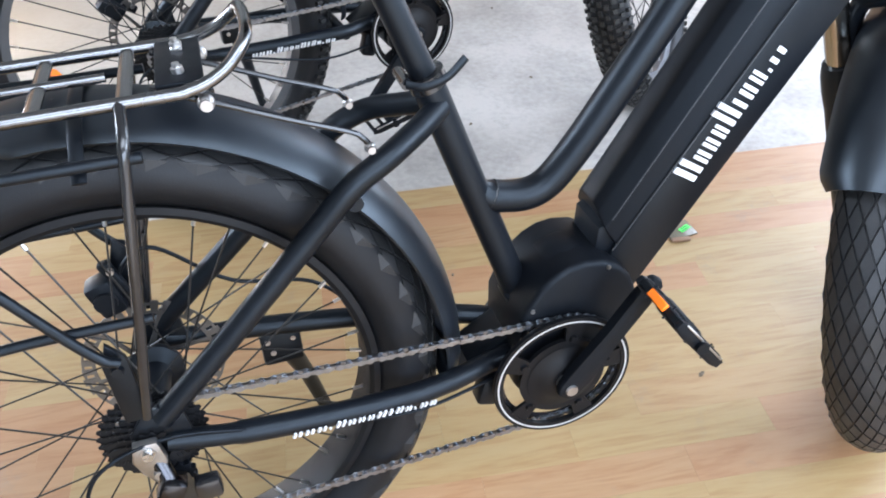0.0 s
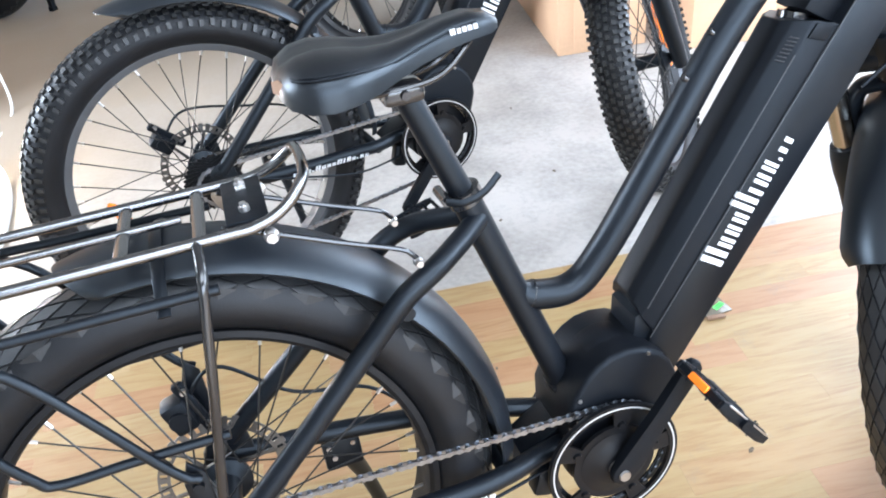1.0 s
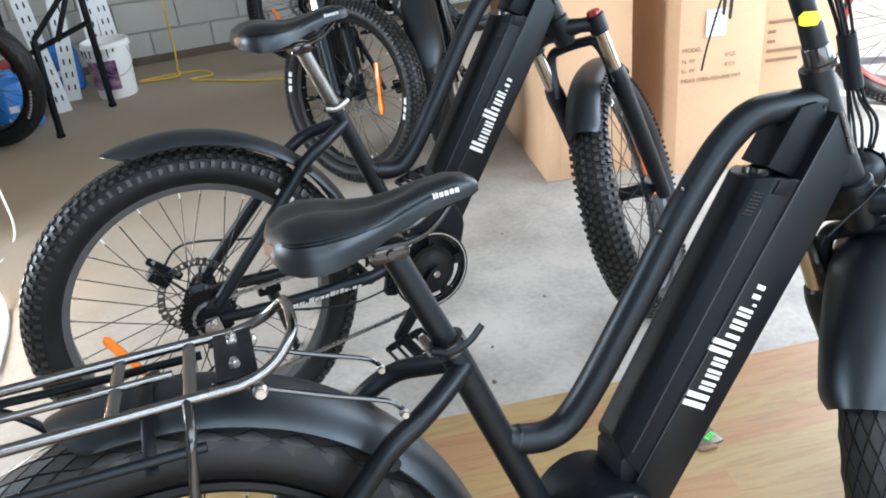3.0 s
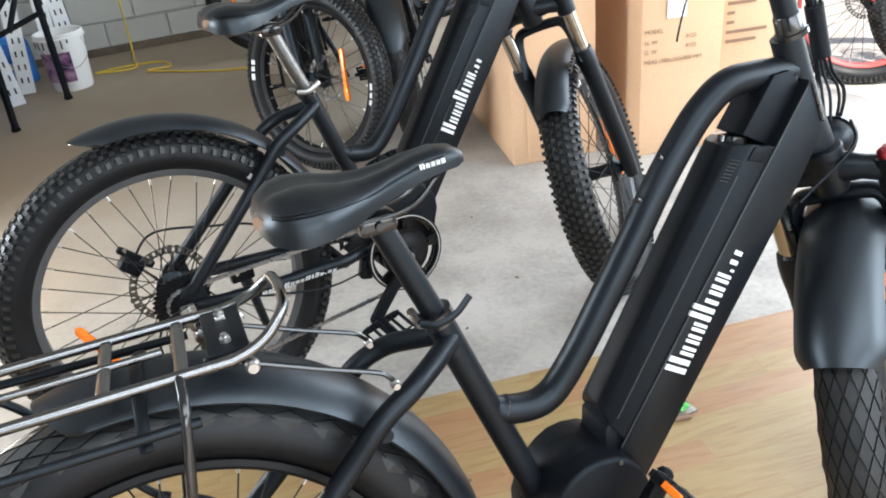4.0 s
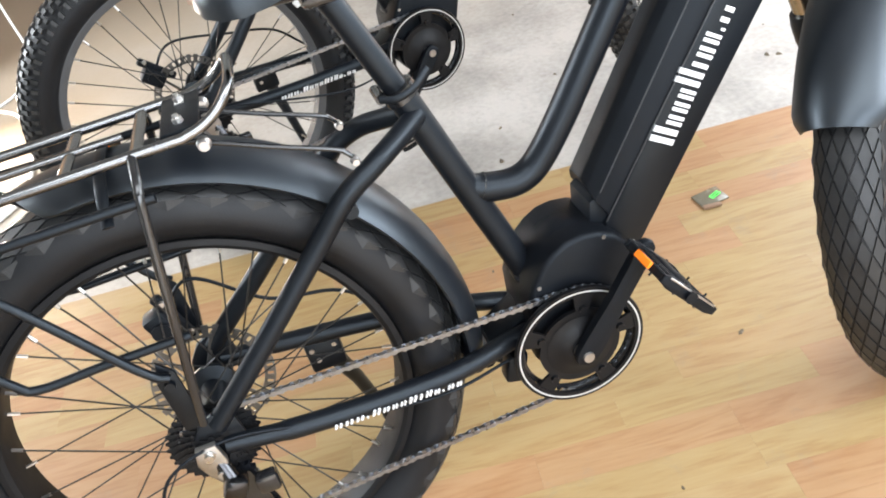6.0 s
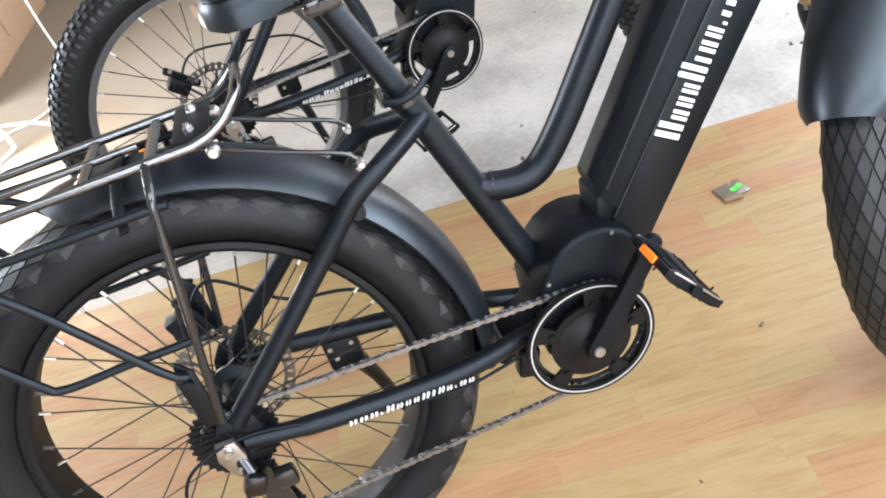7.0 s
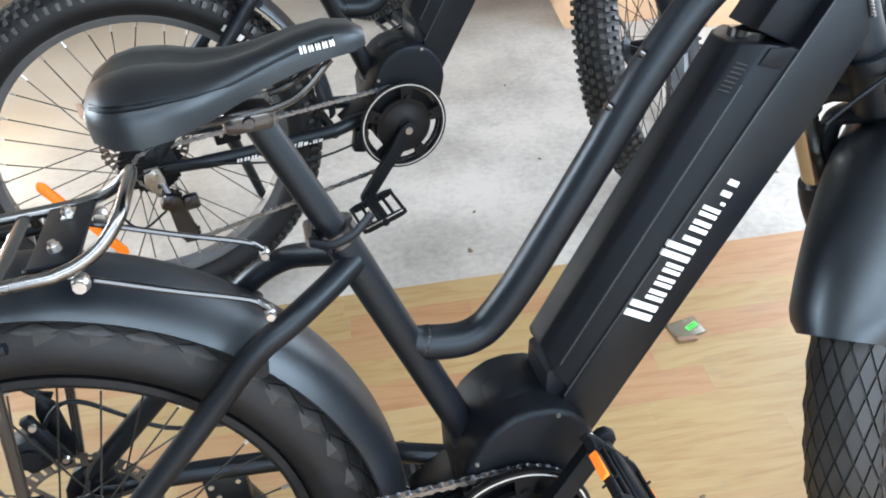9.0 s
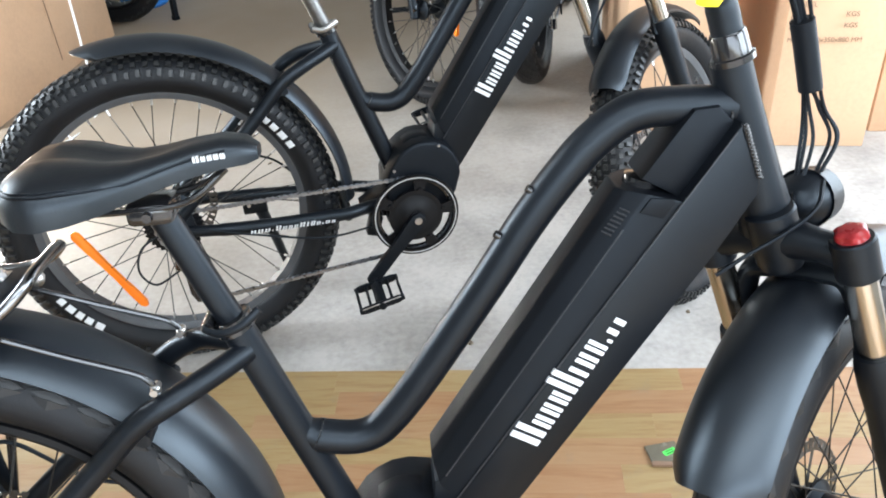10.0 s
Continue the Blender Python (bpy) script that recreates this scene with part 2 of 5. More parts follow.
    L.new(dirt.outputs[2], b.inputs["Base Color"])
    rr = N.new("ShaderNodeMapRange")
    rr.inputs[3].default_value, rr.inputs[4].default_value = 0.3, 0.62
    L.new(d1.outputs["Fac"], rr.inputs[0])
    L.new(rr.outputs[0], b.inputs["Roughness"])
    bp = N.new("ShaderNodeBump")
    bp.inputs["Strength"].default_value, bp.inputs["Distance"].default_value = 0.06, 0.001
    L.new(wv.outputs["Fac"], bp.inputs["Height"])
    L.new(bp.outputs[0], b.inputs["Normal"])
    return m


LAMINATE = laminate_material("wood_laminate", False)
LAMINATE_FIELD = laminate_material("wood_laminate_field", True)


def lamp_material(name, colour, strength):
    m = bpy.data.materials.new(name)
    m.use_nodes = True
    b = m.node_tree.nodes["Principled BSDF"]
    b.inputs["Base Color"].default_value = (*colour, 1)
    b.inputs["Emission Color"].default_value = (*colour, 1)
    b.inputs["Emission Strength"].default_value = strength
    return m


WORKLIGHT = lamp_material("lamp_panel", (1.0, 0.96, 0.9), 24.0)


# ---- mesh tools ----
def mesh_of(bm, name, material, smooth=True, sharp=38):
    bmesh.ops.recalc_face_normals(bm, faces=bm.faces)
    me = bpy.data.meshes.new(name)
    bm.to_mesh(me)
    bm.free()
    me.materials.append(material)
    if smooth:
        me.polygons.foreach_set("use_smooth", [True] * len(me.polygons))
        me.set_sharp_from_angle(angle=radians(sharp))
    return me


def part(name, bm, material, parent=None, label="", m=None, smooth=True, sharp=38):
    me = bm if isinstance(bm, bpy.types.Mesh) else mesh_of(bm, name, material, smooth, sharp)
    ob = new(name, me)
    if parent is not None:
        ob.parent = parent
    if m is not None:
        ob.matrix_basis = m
    if label:
        ob["label"] = label
    return ob


def thing(name, m, label, category, group="", kind=""):
    ob = new(name)
    ob.empty_display_size = 0.05
    ob.matrix_basis = m
    return tagged(ob, label, category, group, kind)


def bez(points, n=8):
    """A smooth line through the points (Catmull-Rom)."""
    p = [Vector(q) for q in points]
    if len(p) < 3:
        return p
    p = [2 * p[0] - p[1]] + p + [2 * p[-1] - p[-2]]
    out = []
    for i in range(1, len(p) - 2):
        for k in range(n):
            t = k / n
            a, b, c, d = p[i - 1], p[i], p[i + 1], p[i + 2]
            out.append(0.5 * (2 * b + (c - a) * t + (2 * a - 5 * b + 4 * c - d) * t * t + (3 * b - a - 3 * c + d) * t ** 3))
    out.append(p[-2])
    return out


def tube(bm, points, radius, seg=12, flat=1.0, side=(0, 1, 0), caps=True):
    """Sweep an ellipse along points. radius: a number or one per point; flat: the ratio of the width along side."""
    p = [Vector(q) for q in points]
    n = len(p)
    rad = radius if isinstance(radius, (list, tuple)) else [radius] * n
    rings = []
    up = None
    for i in range(n):
        d = (p[min(i + 1, n - 1)] - p[max(i - 1, 0)]).normalized()
        if up is None:
            s = Vector(side)
            s = s - d * s.dot(d)
            if s.length < 1e-4:
                s = Vector((1, 0, 0)) - d * d.x
        else:
            s = up - d * up.dot(d)
        s.normalize()
        up = s
        w = d.cross(s)
        rings.append([bm.verts.new(p[i] + rad[i] * (flat * math.cos(a) * s + math.sin(a) * w)) for a in (2 * math.pi * k / seg for k in range(seg))])
    for a, b in zip(rings, rings[1:]):
        for k in range(seg):
            bm.faces.new((a[k], a[(k + 1) % seg], b[(k + 1) % seg], b[k]))
    if caps:
        bm.faces.new(rings[0])
        bm.faces.new(rings[-1][::-1])
    return bm


def tubes(*runs):
    bm = bmesh.new()
    for r in runs:
        tube(bm, *r[:2], **(r[2] if len(r) > 2 else {}))
    return bm


def lathe(profile, seg=64, bm=None, closed=True, centre=(0, 0, 0), start=0.0, end=360.0):
    """Turn (radius, y) pairs about the y axis."""
    bm = bm or bmesh.new()
    c = Vector(centre)
    full = abs(end - start) > 359.9
    n = seg if full else seg + 1
    rings = []
    for i in range(n):
        a = radians(start + (end - start) * i / seg)
        rings.append([bm.verts.new(c + Vector((r * math.sin(a), y, r * math.cos(a)))) for r, y in profile])
    m = len(profile)
    for i in range(n if full else n - 1):
        a, b = rings[i], rings[(i + 1) % n]
        for k in range(m if closed else m - 1):
            bm.faces.new((a[k], a[(k + 1) % m], b[(k + 1) % m], b[k]))
    if not full and closed:
        bm.faces.new(rings[0])
        bm.faces.new(rings[-1][::-1])
    return bm


def slab(outline, y0, y1, bevel=0.0, bm=None, segs=2):
    """Extrude an (x, z) outline from y0 to y1."""
    own = bm is None
    bm = bm or bmesh.new()
    f = [bm.verts.new((x, y0, z)) for x, z in outline]
    g = [bm.verts.new((x, y1, z)) for x, z in outline]
    n = len(outline)
    new_faces = [bm.faces.new(f), bm.faces.new(g[::-1])]
    for k in range(n):
        new_faces.append(bm.faces.new((f[k], f[(k + 1) % n], g[(k + 1) % n], g[k])))
    if bevel:
        edges = {e for fc in new_faces[:2] for e in fc.edges}
        bmesh.ops.bevel(bm, geom=list(edges), offset=bevel, segments=segs, affect="EDGES", profile=0.5)
    return bm


def block(size, centre=(0, 0, 0), bevel=0.0, segs=2, rot=None, bm=None):
    b2 = bmesh.new()
    bmesh.ops.create_cube(b2, size=1)
    for v in b2.verts:
        v.co = Vector((v.co.x * size[0], v.co.y * size[1], v.co.z * size[2]))
    if bevel:
        bmesh.ops.bevel(b2, geom=list(b2.edges), offset=bevel, segments=segs, affect="EDGES", profile=0.5)
    m = Matrix.Translation(centre) @ (rot if rot is not None else Matrix())
    b2.transform(m)
    if bm is None:
        return b2
    me = bpy.data.meshes.new("tmp")
    b2.to_mesh(me)
    b2.free()
    bm.from_mesh(me)
    bpy.data.meshes.remove(me)
    return bm


def rod(bm, a, b, r, seg=10, r2=None):
    return tube(bm, [a, b], [r, r if r2 is None else r2], seg)


def circle(cx, cz, r, a0, a1, n):
    return [(cx + r * math.sin(radians(a)), cz + r * math.cos(radians(a))) for a in (a0 + (a1 - a0) * k / (n - 1) for k in range(n))]


# ---- wheels ----
def tyre_surface(R, w, seat):
    a = (R - seat) / 2
    rc = (R + seat) / 2

    def at(theta, phi, lift=0.0):
        t, f = radians(theta), radians(phi)
        r, y = rc + (a + lift) * math.cos(f), (w + lift) * math.sin(f)
        return (r * math.sin(t), y, r * math.cos(t))

    return at, a, rc


def tread_mesh(name, cells, at, low=-0.001):
    """Raised rubber pieces: each cell is a lift (or one per corner) and a ring of (theta, phi, inset theta, inset phi)."""
    verts, faces = [], []
    for lift, ring in cells:
        k, n = len(verts), len(ring)
        up = lift if isinstance(lift, list) else [lift] * n
        verts += [at(t, f, low) for t, f, _, _ in ring] + [at(t, f, u) for (_, _, t, f), u in zip(ring, up)]
        top = list(range(k + n, k + 2 * n))
        faces += [(top[0], top[1], top[3]), (top[1], top[2], top[3])] if isinstance(lift, list) else [tuple(top)]
        faces += [(k + i, k + (i + 1) % n, k + n + (i + 1) % n, k + n + i) for i in range(n)]
    me = bpy.data.meshes.new(name)
    me.from_pydata(verts, [], faces)
    me.update()
    return me


def cell(lift, corners, shrink=0.88):
    ct = sum(c[0] for c in corners) / len(corners)
    cf = sum(c[1] for c in corners) / len(corners)
    return lift, [(t, f, ct + (t - ct) * shrink, cf + (f - cf) * shrink) for t, f in corners]


def diamond_tread(at):
    rng = random.Random(4)
    out = []
    n = 42
    dt = 360 / n
    for k in range(-5, 6):
        phi = k * 11.5
        for i in range(n):
            t0 = (i + 0.5 * (k % 2)) * dt
            hw, ht = 10.2, dt * 0.45
            out.append(cell(0.0022 + rng.uniform(0, 0.0003), [(t0 - ht, phi), (t0, phi - hw), (t0 + ht, phi), (t0, phi + hw)], 0.95))
    for s in (-1, 1):
        for i in range(n):
            # ridged wedges that run down the shoulder
            t0 = (i + 0.5) * dt
            w = [(t0 - dt * 0.4, s * 62), (t0 - dt * 0.02, s * 62), (t0 + dt * 0.4, s * 62), (t0, s * 96)]
            out.append(([0.001, 0.0042, 0.001, 0.0], [(t, f, t, f) for t, f in w]))
    return out


def knob_tread(at):
    rng = random.Random(9)
    out = []
    n = 100
    dt = 360 / n
    for i in range(n):
        t0 = i * dt
        for phi, wd, ln, lift, shift in ((-8, 6.0, 0.32, 0.0045, 0), (10, 6.0, 0.32, 0.0045, 0.5), (-29, 7.0, 0.3, 0.0045, 0.5), (31, 7.0, 0.3, 0.0045, 0.0), (-48, 7.0, 0.26, 0.0052, 0.0), (49, 7.0, 0.26, 0.0052, 0.5), (-71, 9.5, 0.23, 0.0068, 0.25), (71, 9.5, 0.23, 0.0068, 0.75)):
            t = t0 + shift * dt + rng.uniform(-0.05, 0.05) * dt
            s = 1 if (i % 2) else -1
            far = math.copysign(2.5 * (i % 2), phi) if abs(phi) > 60 else 0
            out.append(cell(lift, [(t - ln * dt, phi - wd + far), (t + ln * dt * 0.9, phi - wd + s + far), (t + ln * dt, phi + wd + far), (t - ln * dt * 0.9, phi + wd - s + far)], 0.86))
    return out


TREADS = {"fat": diamond_tread, "knob": knob_tread}
TYRES = {"fat": (0.355, 0.053, 0.267, 0.036), "knob": (0.353, 0.042, 0.276, 0.021)}
CACHE = {}


def cached(key, make):
    if key not in CACHE:
        CACHE[key] = make()
    return CACHE[key]


def cog(r, teeth, y0, y1, hole, bm):
    n = teeth * 4
    outer = [r + (0.0 if k % 4 in (1, 2) else -0.004) for k in range(n)]
    rings = []
    for y in (y0, y1):
        rings.append(([bm.verts.new((outer[k] * math.sin(2 * math.pi * k / n), y, outer[k] * math.cos(2 * math.pi * k / n))) for k in range(n)],
                      [bm.verts.new((hole * math.sin(2 * math.pi * k / n), y, hole * math.cos(2 * math.pi * k / n))) for k in range(n)]))
    (a, b), (c, d) = rings
    for k in range(n):
        j = (k + 1) % n
        bm.faces.new((a[k], a[j], b[j], b[k]))
        bm.faces.new((c[j], c[k], d[k], d[j]))
        bm.faces.new((a[j], a[k], c[k], c[j]))
        bm.faces.new((b[k], b[j], d[j], d[k]))
    return bm


def disc_rotor(y):
    """A wavy brake disc with slots and six bent arms."""
    bm = bmesh.new()
    n = 36
    for k in range(n):
        a0, a1 = 360 * k / n, 360 * (k + 0.62) / n
        wave = 0.003 * math.sin(k * math.pi / 3)
        lathe([(0.074, y - 0.001), (0.089 + wave, y - 0.001), (0.089 + wave, y + 0.001), (0.074, y + 0.001)], 2, bm, start=a0, end=a1)
    for r0, r1 in ((0.072, 0.0765), (0.0855, 0.0885)):
        lathe([(r0, y - 0.0009), (r1, y - 0.0009), (r1, y + 0.0009), (r0, y + 0.0009)], 72, bm)
    for k in range(6):
        a = radians(60 * k)
        p = [(r * math.sin(a + s), y, r * math.cos(a + s)) for r, s in ((0.02, 0.0), (0.045, 0.25), (0.074, 0.32))]
        tube(bm, p, [0.005, 0.0035, 0.0035], 6, flat=0.4)
    lathe([(0.012, y - 0.001), (0.026, y - 0.001), (0.026, y + 0.001), (0.012, y + 0.001)], 32, bm)
    return bm


def wheel(bike, name, kind, m, turn=0.0, rear=True, disc_side=1, reflector=None, rim_mat=None, tyre_label="", marks=()):
    """A wheel about its own hub: rim > tyre, tread, spokes, nipples, hub and disc."""
    R, w, seat, rw = TYRES[kind]
    flange = 0.055 if kind == "fat" else 0.04
    at, a, rc = tyre_surface(R, w, seat)
    rim_r = 0.2855 if kind == "knob" else 0.2705
    low = 0.2665 if kind == "knob" else 0.2585

    def rim():
        return mesh_of(lathe([(rim_r + 0.004, rw), (rim_r - 0.004, rw + 0.001), (rim_r - 0.0095, rw * 0.93), (low, rw * 0.72), (low, -rw * 0.72), (rim_r - 0.0095, -rw * 0.93), (rim_r - 0.004, -rw - 0.001), (rim_r + 0.004, -rw)], 96), "rim", rim_mat or (RIMGREY if kind == "knob" else RIM))

    wh = part(name, cached(("rim", kind, rim_mat), rim), None, bike, m=m)

    def carcass():
        prof = []
        for f in range(-150, 151, 12):
            lift = 0.0012 if 98 < abs(f) < 112 else 0.0
            x, y, z = at(0, f, lift)
            prof.append((z, y))
        return mesh_of(lathe(prof, 112), "tyre", RUBBER)

    part("tyre", cached(("tyre", kind), carcass), None, wh, tyre_label)

    def tread():
        me = tread_mesh("tread", TREADS[kind](at), at)
        me.materials.append(KNOB if kind == "knob" else TREAD)
        return me

    tr = part("tread", cached(("tread", kind), tread), None, wh)
    tr["kind"] = "stuff"
    r0, r1 = 0.031, low + 0.0015

    def spoke():
        bm = bmesh.new()
        L = math.sqrt(r1 ** 2 - r0 ** 2 + (flange * 0.85) ** 2)
        rod(bm, (0, 0, 0), (0, 0, L), 0.0012, 6)
        return mesh_of(bm, "spoke", SPOKE)

    def nipple():
        bm = bmesh.new()
        rod(bm, (0, 0, -0.016), (0, 0, 0.002), 0.0025, 6)
        return mesh_of(bm, "nipple", STEEL)

    sm, nm = cached(("spoke", kind), spoke), cached(("nipple",), nipple)
    for k in range(36):
        side = 1 if k % 2 else -1
        ar = radians(10 * k + turn)
        lead = 1 if (k // 2) % 2 else -1
        ah = ar + lead * math.acos(r0 / r1) * 0.93
        p = Vector((r0 * math.sin(ah), side * flange, r0 * math.cos(ah)))
        q = Vector((r1 * math.sin(ar), side * flange * 0.15, r1 * math.cos(ar)))
        qt = (q - p).to_track_quat("Z", "Y").to_matrix().to_4x4()
        part("spoke", sm, None, wh, m=Matrix.Translation(p) @ qt)
        part("nipple", nm, None, wh, m=Matrix.Translation(q) @ qt)
    hub = bmesh.new()
    f = flange
    lathe([(0.012, -f - 0.02), (0.018, -f - 0.012), (0.036, -f - 0.003), (0.036, -f + 0.003), (0.02, -f + 0.012), (0.018, 0), (0.02, f - 0.012), (0.036, f - 0.003), (0.036, f + 0.003), (0.018, f + 0.012), (0.012, f + 0.02)], 28, hub, closed=False)
    part("hub", hub, PAINT, wh)
    rotor_y = disc_side * (flange + 0.018)
    part("brake_disc", disc_rotor(rotor_y), DISC, wh, "slotted steel brake disc")
    if rear:
        cs = bmesh.new()
        y = -(flange + 0.012)
        for k in range(8):
            r = 0.062 - 0.0047 * k
            cog(r, int(34 - 2.6 * k), y - 0.0042 * k, y - 0.0042 * k - 0.0019, 0.018, cs)
        part("cassette", cs, RIM, wh, "eight-cog cassette")
    else:
        ax = bmesh.new()
        rod(ax, (0, -flange - 0.045, 0), (0, flange + 0.045, 0), 0.0075, 12)
        part("axle", ax, GLOSS, wh)
    for ang, rr, tilt, *size in reflector or ():
        rb = slab([(-0.098, -0.004), (-0.09, -0.012), (-0.06, -0.011), (-0.02, -0.008), (0.02, -0.008), (0.06, -0.011), (0.09, -0.012), (0.098, -0.004), (0.098, 0.004), (0.09, 0.011), (0.06, 0.01), (0.02, 0.008), (-0.02, 0.008), (-0.06, 0.01), (-0.09, 0.011), (-0.098, 0.004)], -0.006, 0.006, 0.003)
        t = radians(ang)
        mm = Matrix.Translation((rr * math.sin(t), -flange * 0.35, rr * math.cos(t))) @ Matrix.Rotation(radians(tilt), 4, "Y") @ Matrix.Diagonal((size[0] if size else 1.0, 2.2 if size and size[0] < 1 else 1.0, 1.15 if size and size[0] < 1 else 0.85, 1))
        part("spoke_reflector", rb, ORANGE, wh, "orange plastic spoke reflector", m=mm)
    for side, first, widths in marks:
        t0 = first
        for wd in widths:
            bm = bmesh.new()
            n = 3
            for f0, f1 in ((98, 108), (108, 118)):
                for k in range(n):
                    ta, tb = t0 + wd * k / n, t0 + wd * (k + 1) / n
                    bm.faces.new([bm.verts.new(at(t, side * f, 0.0022)) for t, f in ((ta, f0), (tb, f0), (tb, f1), (ta, f1))])
            bmesh.ops.remove_doubles(bm, verts=bm.verts, dist=1e-5)
            bmesh.ops.solidify(bm, geom=bm.faces[:], thickness=0.0008)
            part("sidewall_mark", bm, WHITE, wh, smooth=False)
            t0 += wd * 1.45
    return wh


def fender(a0, a1, r, w, drop, thick=0.0028, n=40, cut=0.0):
    """A curved mudguard about the hub, its section an arch of half width w that drops at the edges."""
    bm = bmesh.new()
    rings = []
    m = 20
    for i in range(n + 1):
        u = i / n
        a = radians(a0 + (a1 - a0) * u)
        end = min(1.0, min(u, 1 - u) / 0.05)
        ww = w * (0.8 + 0.2 * math.sqrt(end)) if end < 1 else w
        ring = []
        for lay in (0, 1):
            for k in range(m + 1):
                s = -1 + 2 * k / m
                s = s if lay == 0 else -s
                # a shallow arch, rounder towards its edges
                q = radians(62) * math.copysign(abs(s) ** 0.9, s)
                rr = r - drop * ((1 - math.cos(q)) / 0.5305) - thick * lay
                y = ww * math.sin(q) / 0.883 * (1.0 - 0.03 * lay)
                g = a + cut * abs(s) ** 1.5 * max(0.0, 1 - u / 0.12)
                ring.append(bm.verts.new((rr * math.sin(g), y, rr * math.cos(g))))
        rings.append(ring)
    c = len(rings[0])
    for a, b in zip(rings, rings[1:]):
        for k in range(c):
            bm.faces.new((a[k], a[(k + 1) % c], b[(k + 1) % c], b[k]))
    bm.faces.new(rings[0])
    bm.faces.new(rings[-1][::-1])
    return bm


def decal_bars(bike, start, end, y, height, widths, tall, material=WHITE, name="decal_bar", lean=0.0):
    """A brand mark as plain white bars along a line in the bike's side plane."""
    a, b = Vector((start[0], 0, start[1])), Vector((end[0], 0, end[1]))
    d = (b - a).normalized()
    up = Vector((-d.z, 0, d.x))
    span = (b - a).length
    total = sum(widths) + 0.5 * sum(widths) / len(widths) * (len(widths) - 1)
    gap = 0.5 * sum(widths) / len(widths)
    pos = 0.0
    strokes = []
    for wd, tl in zip(widths, tall):
        strokes += [(pos, 0.38 * wd, tl), (pos + 0.62 * wd, 0.38 * wd, tl)] if wd > 0.7 else [(pos, 0.8 * wd, tl)]
        pos += wd + gap
    for at, wd, tl in strokes:
        p = a + d * (span * at / total)
        q = a + d * (span * (at + wd) / total)
        h = height * tl
        bm = bmesh.new()
        pts = [p, q, q + up * h + d * lean * h, p + up * h + d * lean * h]
        v = [bm.verts.new((c.x, y, c.z)) for c in pts] + [bm.verts.new((c.x, y + 0.004, c.z)) for c in pts]
        for f in ((0, 1, 2, 3), (7, 6, 5, 4), (0, 4, 5, 1), (1, 5, 6, 2), (2, 6, 7, 3), (3, 7, 4, 0)):
            bm.faces.new([v[k] for k in f])
        part(name, bm, material, bike, smooth=False)


# down tube and battery: along the tube (a) and across it (n)
def dt(a, n):
    return (0.612 * a + 0.791 * n, 0.791 * a - 0.612 * n)


def bm_v(bm, xz, y):
    return bm.verts.new((xz[0], y, xz[1]))


def chain_mesh(path, y, closed=True):
    """Links along a closed line in the side plane."""
    bm = bmesh.new()
    pts = [Vector((x, 0, z)) for x, z in path]
    if closed:
        pts.append(pts[0])
    run, k = 0.0, 0
    pitch = 0.0127
    dist = [0.0]
    for a, b in zip(pts, pts[1:]):
        dist.append(dist[-1] + (b - a).length)

    def at(s):
        for i in range(len(dist) - 1):
            if s <= dist[i + 1]:
                u = (s - dist[i]) / (dist[i + 1] - dist[i])
                return pts[i].lerp(pts[i + 1], u)
        return pts[-1]

    while run + pitch < dist[-1]:
        p, q = at(run), at(run + pitch)
        d = (q - p).normalized()
        w = Vector((-d.z, 0, d.x))
        for s in (-1, 1):
            yy = y + s * (0.0034 if k % 2 else 0.0022)
            o = [p - d * 0.0035 - w * 0.002, p - d * 0.0035 + w * 0.002, p + w * 0.0042, (p + q) / 2 + w * 0.0026, q + w * 0.0042, q + d * 0.0035 + w * 0.002,
                 q + d * 0.0035 - w * 0.002, q - w * 0.0042, (p + q) / 2 - w * 0.0026, p - w * 0.0042]
            slab([(c.x, c.z) for c in o], yy - 0.0006, yy + 0.0006, 0, bm)
        rod(bm, (p.x, y - 0.0042, p.z), (p.x, y + 0.0042, p.z), 0.0036, 8)
        run += pitch
        k += 1
    return bm


def saddle_mesh():
    """A sprung-look comfort saddle lofted from back to nose."""
    bm = bmesh.new()
    # along, half width, top, edge drop, skirt
    sec = [(0.182, 0.036, 0.872, 0.010, 0.856), (0.190, 0.062, 0.886, 0.012, 0.850), (0.208, 0.080, 0.896, 0.013, 0.846), (0.230, 0.086, 0.899, 0.014, 0.845), (0.256, 0.080, 0.896, 0.012, 0.846),
           (0.284, 0.064, 0.890, 0.012, 0.848), (0.312, 0.046, 0.889, 0.012, 0.853), (0.340, 0.036, 0.893, 0.012, 0.860), (0.375, 0.030, 0.899, 0.012, 0.868), (0.405, 0.027, 0.902, 0.012, 0.873),
           (0.428, 0.022, 0.898, 0.011, 0.874), (0.440, 0.012, 0.889, 0.006, 0.876)]
    rings = []
    m = 22
    for x, w, top, dip, skirt in sec:
        ring = []
        for k in range(m + 1):
            t = -1 + 2 * k / m
            a = math.pi / 2 * t
            y = w * math.copysign(abs(math.sin(a)) ** 0.75, a)
            z = skirt + (top - skirt) * abs(math.cos(a)) ** 0.55
            z -= dip * 0.5 * math.exp(-(y / 0.016) ** 2) * (1 if 0.19 < x < 0.36 else 0.3)
            ring.append(bm.verts.new((x, y, z)))
        rings.append(ring)
    for a, b in zip(rings, rings[1:]):
        for k in range(m):
            bm.faces.new((a[k], a[k + 1], b[k + 1], b[k]))
    bm.faces.new(rings[0])
    bm.faces.new(rings[-1][::-1])
    for a, b in zip(rings, rings[1:]):
        bm.faces.new((a[0], b[0], b[m], a[m]))
    return bm


